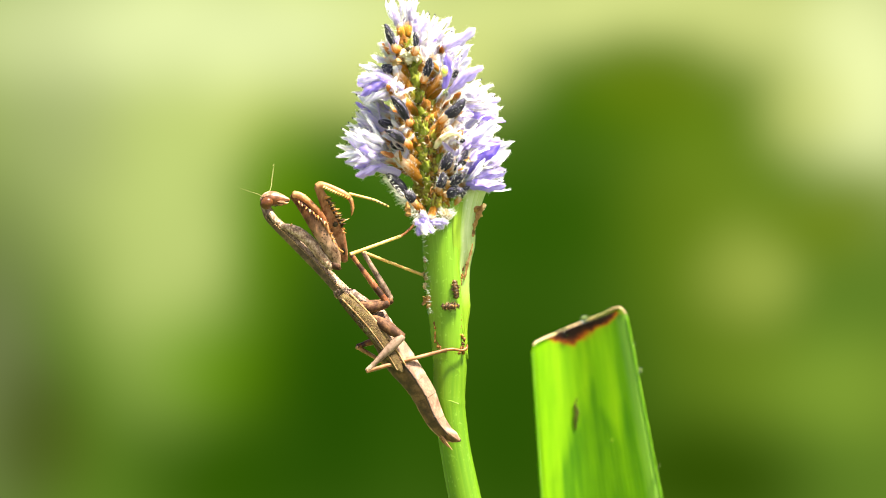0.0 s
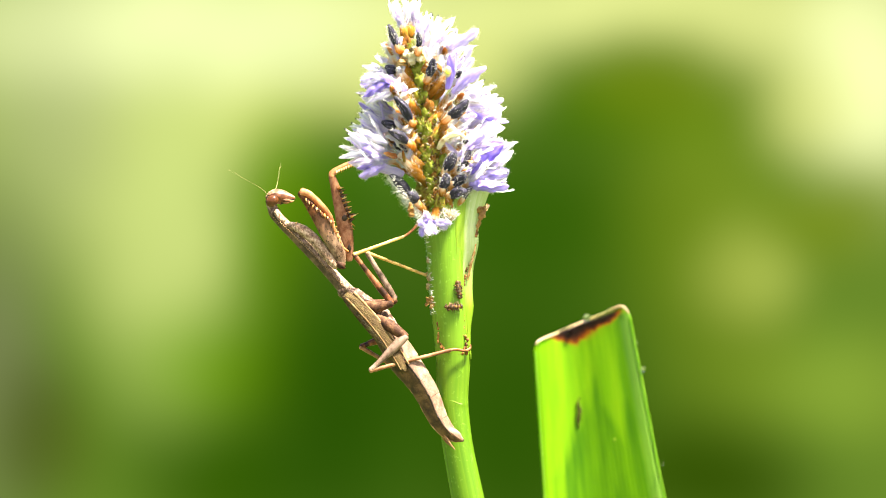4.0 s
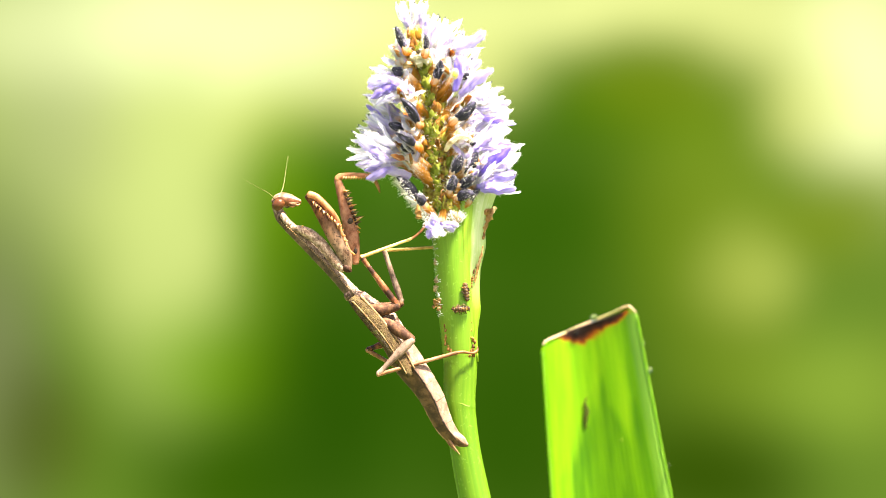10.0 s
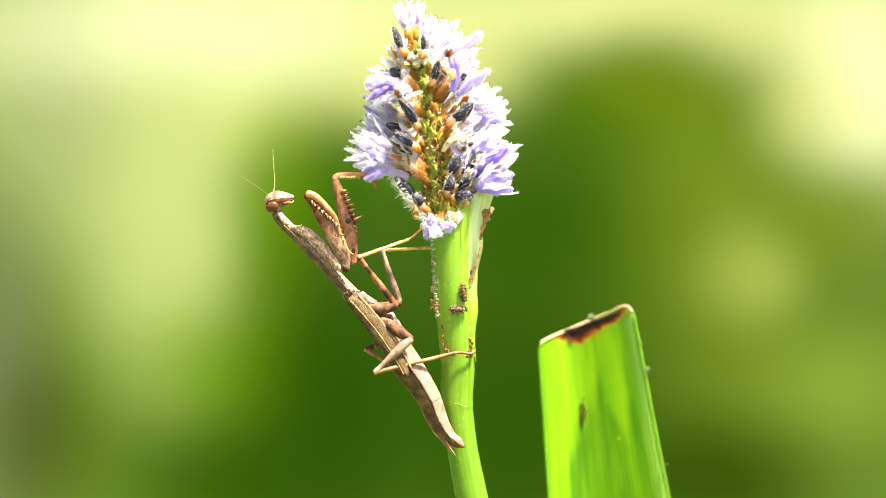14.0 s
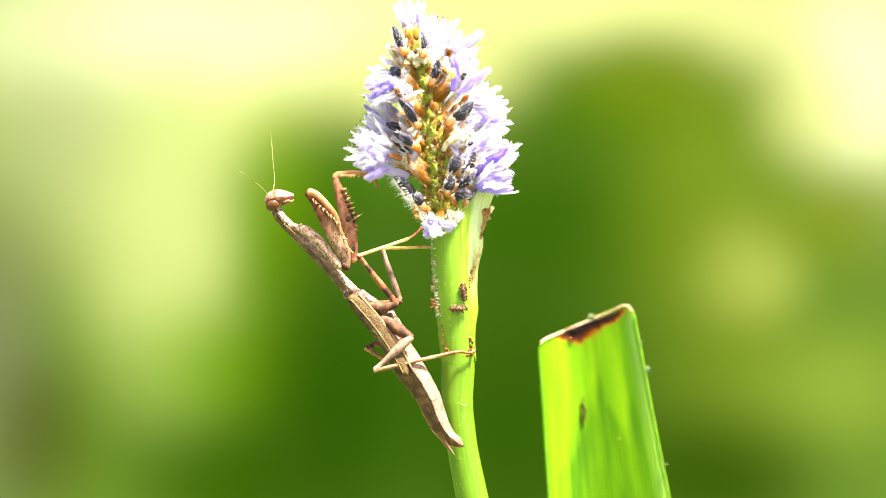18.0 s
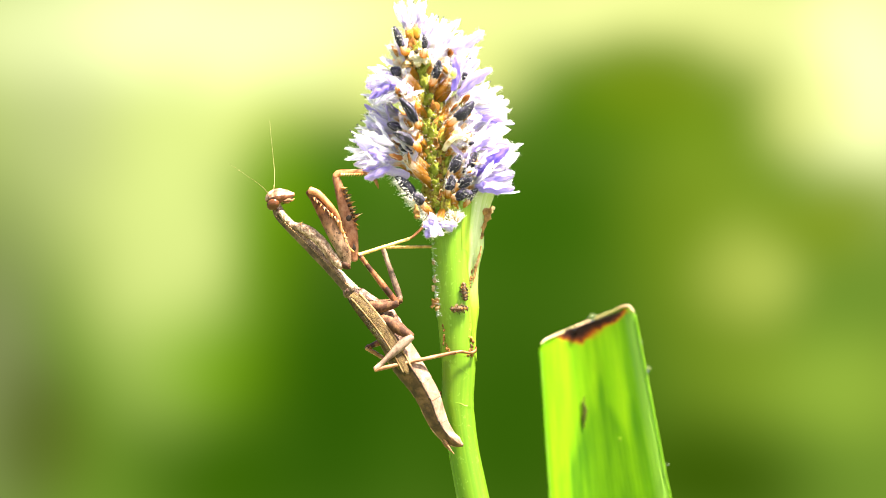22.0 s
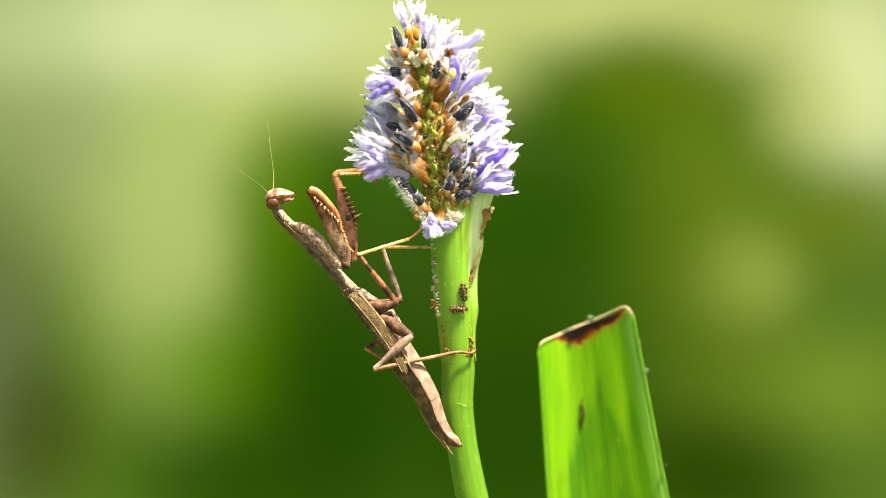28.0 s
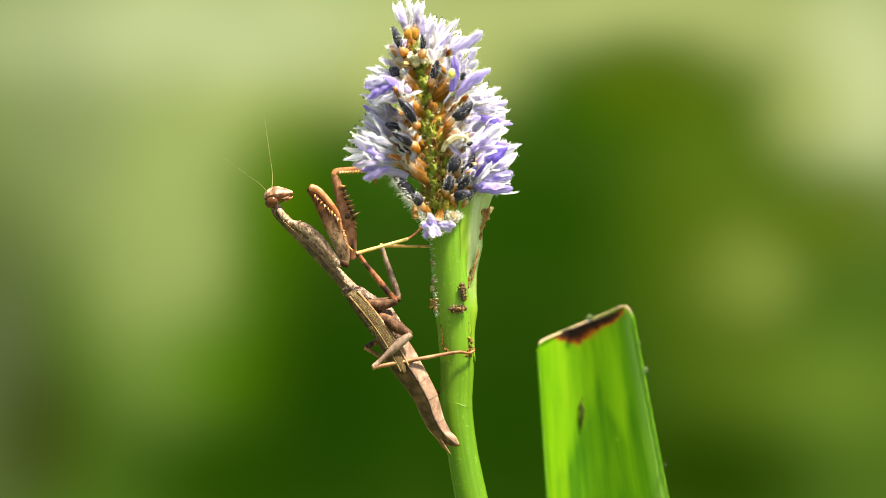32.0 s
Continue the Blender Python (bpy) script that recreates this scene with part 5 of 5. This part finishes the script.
# seconds; the sway of the stalk, of the cut leaf, and the mantis's shift against the stalk, in grid steps
SWAY = [
    (0, -15.3, -4.6, -13.6, 3.3, -1.8, 4.3), (0.5, -17.2, -5.7, -9.6, 0.2, -1.8, 4.9), (1, -16.6, -5.8, -14, 1.3, -1.9, 4.3),
    (1.5, -17.2, -4.9, -7.5, 1.1, -1.4, 3.2), (2, -14.8, -5.3, -12.7, 1.3, -0.8, 2.5), (2.5, -13.7, -4.8, -13.4, 1.3, -0.7, 2.2),
    (3, -9.6, -4.8, -13.4, 2.7, -0.5, 1.6), (3.5, -9.7, -4.3, -9.2, 2, -0.3, 1.5), (5.5, -7.4, -1.9, -7.9, 0.4, -1, 3.4),
    (6, -3.2, -1.8, -3.3, 1.3, -1.5, 5.4), (6.5, -4.1, -1, -4.6, 2.9, -2, 7.3), (7, -4.9, -0.1, -7.7, 2.9, -2.3, 7.8),
    (7.5, -4.1, 0.3, -3.3, 2.9, -2.1, 7.4), (8, -5.7, 0.8, -9.4, 3.3, -1.9, 6.7), (8.5, -0.1, 0.3, 1.3, 2.9, -1.8, 5.4),
    (9, -1.3, 1, -3.1, 1.7, -1.7, 4.2), (9.5, 0.4, 0.4, 1.3, 1.3, -1.7, 3.8), (10, 3, 0.2, 4.8, 1.3, -1.6, 3.5),
    (10.5, 0.8, 0.3, -0.4, 1.3, -1.5, 3.3), (11, -1.5, 1.1, -3.3, 1.7, -1.7, 3.1), (11.5, 2.6, 1.1, 3.1, 1.5, -1.6, 2.8),
    (12, 0.1, 1, 1.5, 1.3, -1.2, 2.7), (12.5, -1.5, 0.3, -1.7, 0.2, -1, 2.5), (13, -1.1, 0.2, -0.2, 0.2, -0.7, 2),
    (13.5, -2.6, 0.3, -1.9, 0.2, -0.4, 1.7), (14, -1.5, 1.1, -0.4, 0.4, -0.4, 1.8), (14.5, -1.9, 0.4, -1.5, 0.2, -0.4, 2.4),
    (16.5, -1.6, 0.3, -0.4, -0.2, 0, 1.2), (17, -1.5, 0.2, -1.3, -0.2, -0, 1.3), (17.5, -1.5, 0.1, -1.3, -0.2, -0.1, 1),
    (18, -1.3, -0.2, -0.2, -0.2, -0.2, 0.4), (18.5, -0.2, -0.1, -0.2, -0.2, -0.1, 0.1), (19, 0, 0, 0, 0, -0.1, 0),
    (19.5, -0.1, -0.1, -0.2, -0.2, -0.1, -0), (20, -1.2, -0, -1.3, 0, -0.1, -0.1), (20.5, -1.5, -0.1, -1.7, -0.2, -0.2, -0.2),
    (21, -0.1, -0.1, 1.1, 0.2, -0.6, -0.7), (21.5, -0.5, -0.1, -0.2, 0, -0.7, -1.2), (22, 0.1, -0.3, 1.5, 0, -0.7, -1.3),
    (22.5, -0.1, 0, 1.3, 0.2, -0.8, -1.3), (23, 0.1, -0.3, -1.1, 0.2, -0.8, -1.4), (23.5, -1.6, 0.1, -1.7, 1.3, -0.8, -1.7),
    (24, -0.4, -0.1, 0.4, 1.3, -0.6, -1.7), (24.5, 0.1, -0.2, 0, 1.3, -0.3, -1.7), (25, 0.1, -0.2, -0.2, 0.4, -0.4, -1.7),
    (25.5, 1.7, -0.1, 4.4, 1.1, -0.4, -1.8), (27.5, -1.4, 0.8, -3.1, 2.7, -0.4, -2.6), (28, -1, 0.3, -1.9, 2.7, -0.6, -2.4),
    (28.5, 0.1, 0.1, 0, 1.2, -0.7, -2.8), (29, -3.2, 0.5, -3.4, 1.9, -0.9, -3.2), (29.5, 1.2, 0.1, 1.9, 1.2, -1.2, -3.3),
    (30, -3.1, 0.2, -3.1, 1.2, -1.3, -3.2), (30.5, -0.3, 0.2, -1.9, 1.9, -1.2, -3.3), (31, -1.5, 0.2, -1.5, 1.2, -1, -3.5),
    (31.5, -3, 0.3, -3.4, 1.5, -0.7, -3.9), (32, -2.6, 0.2, -3.1, 1.2, -0.8, -5),
]

# the turn of neck shield, abdomen and near foreleg, in degrees
BEND = [(0, -0.5, -2.5, -4.2), (1.5, -0.6, -2.6, -4.0), (2, 0.4, -2.1, -2.8), (3, 0.9, -1.8, -2.4), (3.5, 0.6, -2.0, -2.8), (6, 0.2, -2.0, -2.2), (9, 0.2, -1.5, -1.8), (12, 0.2, -1.1, -1.6), (13, 0.1, -0.65, -1.3),
        (16.5, 0, -0.4, -0.6), (19, 0, 0, 0), (25, 0.1, 0.4, 0.5), (28, 0.1, 0.5, 1.0), (32, 0.1, 0.95, 2.0)]
# far foreleg: where the knee stands against the body, and the shin's slope
REACHING = [(0, -10.8, 17, 25), (0.5, 0.3, 13, 25), (1, 3.9, 12.5, 26), (1.5, 15, 10.7, 19), (2, 18.8, 8, 6), (2.5, 16.5, 6, -5), (3, 11, 2.3, -15), (3.5, 1, 1.3, -24), (5.5, 7.3, -1.6, -12), (6, 3, -0.4, -5), (6.5, 0, 0, 1), (7, 0.6, -0.5, 1), (19, 0, 0, 0), (32, 0.4, 0, -2)]
# head: roll, nod, and how far it is thrust out
NOD = [(0, 0, 0, 9, 3), (12.3, 0, 0, 9, 3), (12.6, 9, 4, 5, 2), (12.9, 20, 9, 3, 1), (13.5, 23, 11, 2, 0), (19, 23, 11, 2, 0), (32, 22, 11, 2, 0)]
# feelers: where the tips stand against their roots
FEEL = [(0, 5, -60, -30, -14), (2, 7, -58, -38, -26), (6, 6, -58, -85, -58), (9, 9, -75, -40, -28), (12, 12, -80, -40, -30), (13, -6, -80, -34, -28), (17, -8, -100, -54, -52), (19, -8, -125, -62, -52), (23, -8, -128, -60, -50), (28, -12, -125, -62, -52), (32, -14, -128, -66, -56)]
STEP = [(0, -20, 54, -2.6), (7.0, -20, 54, -2.6), (7.25, -12, 20, -2), (7.5, 0, 0, 0), (32, 0, 0, 0)]


def aimed(rest, way):
    return rest.rotation_difference(way).to_matrix().to_4x4()


def reach_knee(hip, ankle, knee0, l1, l2):
    """The knee of a two-bone leg, on the side where it stood."""
    line = ankle - hip
    far = min(line.length, (l1 + l2) * 0.999)
    way = line.normalized()
    along = (l1 * l1 - l2 * l2 + far * far) / (2 * far)
    off = knee0 - hip
    off = (off - way * off.dot(way)).normalized()
    return hip + way * along + off * math.sqrt(max(0, l1 * l1 - along * along))


def motions():
    times = [row[0] for row in SWAY]
    for ob, cols in [(plant, (1, 2))] + [(o, (1, 2)) for o in larvae] + [(leaf, (3, 4))] + [(o, (3, 4)) for o in drops]:
        rest = ob.location.copy()
        walk(ob, [(r[0], Matrix.Translation(rest + shift(r[cols[0]], r[cols[1]]))) for r in SWAY])
    body, roots = [], {}
    for r in SWAY:
        pro = glide(BEND, r[0])[0]
        roots[r[0]] = Matrix.Translation(ROOT + shift(r[1] + r[5], r[2] + r[6])) @ Matrix.Rotation(radians(pro), 4, "Y")
        body.append((r[0], roots[r[0]]))
    walk(mantis, body)
    for ob in [abdomen] + wings:
        walk(ob, [(t, Matrix.Rotation(radians(glide(BEND, t)[1] - glide(BEND, t)[0]), 4, "Y")) for t in times])
    pivot = P(610, 470, -5.4) - ROOT
    for ob in (near_femur, near_tibia):
        rest = Matrix.Translation(ob.location)
        walk(ob, [(t, Matrix.Translation(pivot) @ Matrix.Rotation(radians(glide(BEND, t)[2]), 4, "Y") @ Matrix.Translation(-pivot) @ rest) for t in times])
    joint, knee0 = far_femur.location.copy(), far_tibia.location.copy()
    length = (knee0 - joint).length
    thigh, shin = [], []
    for t in times:
        da, db, slope = glide(REACHING, t)
        k = knee0 - joint + shift(da, db)
        k.y = -math.sqrt(max(0, length**2 - k.x**2 - k.z**2)) if k.length < length else k.y
        k = k.normalized() * length
        thigh.append((t, Matrix.Translation(joint) @ aimed(knee0 - joint, k)))
        shin.append((t, Matrix.Translation(joint + k) @ Matrix.Rotation(radians(slope), 4, "Y")))
    walk(far_femur, thigh)
    walk(far_tibia, shin)
    hinge = Matrix.Translation(foot.location)
    walk(foot, [(t, hinge @ Matrix.Rotation(radians(a), 4, "Y") @ Matrix.Rotation(radians(w), 4, "Z")) for t, a, w in ((0, -2, 0), (1.5, -1, 0), (2.0, 1, 0), (2.5, -8, 20), (3.0, -12, 55), (32, -12, 60))])
    rest = head.location.copy()
    walk(head, [(t, Matrix.Translation(rest + shift(*glide(NOD, t)[2:4])) @ Matrix.Rotation(radians(glide(NOD, t)[1]) * -1, 4, "Y") @ Matrix.Rotation(radians(glide(NOD, t)[0]), 4, "X")) for t in times])
    for i, (name, root) in enumerate(FEELERS):
        ob = MOVES["feeler_" + name]
        rest = ob.location.copy()
        rows = []
        for t in times:
            a, b = glide(FEEL, t)[2 * i:2 * i + 2]
            flat = shift(a, b)
            full = 130 * GRID
            flat.y = math.sqrt(max(0, full**2 - flat.length_squared)) * (1 if i == 0 else -1)
            rows.append((t, Matrix.Translation(rest + shift(*glide(NOD, t)[2:4])) @ aimed(Vector((-4, 0, 130)), flat)))
        walk(ob, rows)
    for n, (thigh, shin, toe, hip, knee, ankle, kind) in enumerate(LEGS):
        l1, l2 = (knee - hip).length, (ankle - knee).length
        a, b, c = [], [], []
        for r in SWAY:
            t = r[0]
            extra = Vector()
            if n == 1:
                da, db, dd = glide(STEP, t)
                extra = shift(da, db) + Vector((0, dd * 0.001, 0))
            inv = roots[t].inverted()
            h = hip - ROOT
            f = inv @ (ankle + shift(r[1], r[2]) + extra)
            k = reach_knee(h, f, knee - ROOT, l1, l2)
            a.append((t, Matrix.Translation(h) @ aimed(knee - hip, k - h)))
            b.append((t, Matrix.Translation(k) @ aimed(ankle - knee, f - k)))
            c.append((t, Matrix.Translation(f) @ inv.to_3x3().to_4x4()))
        walk(thigh, a)
        walk(shin, b)
        walk(toe, c)


motions()
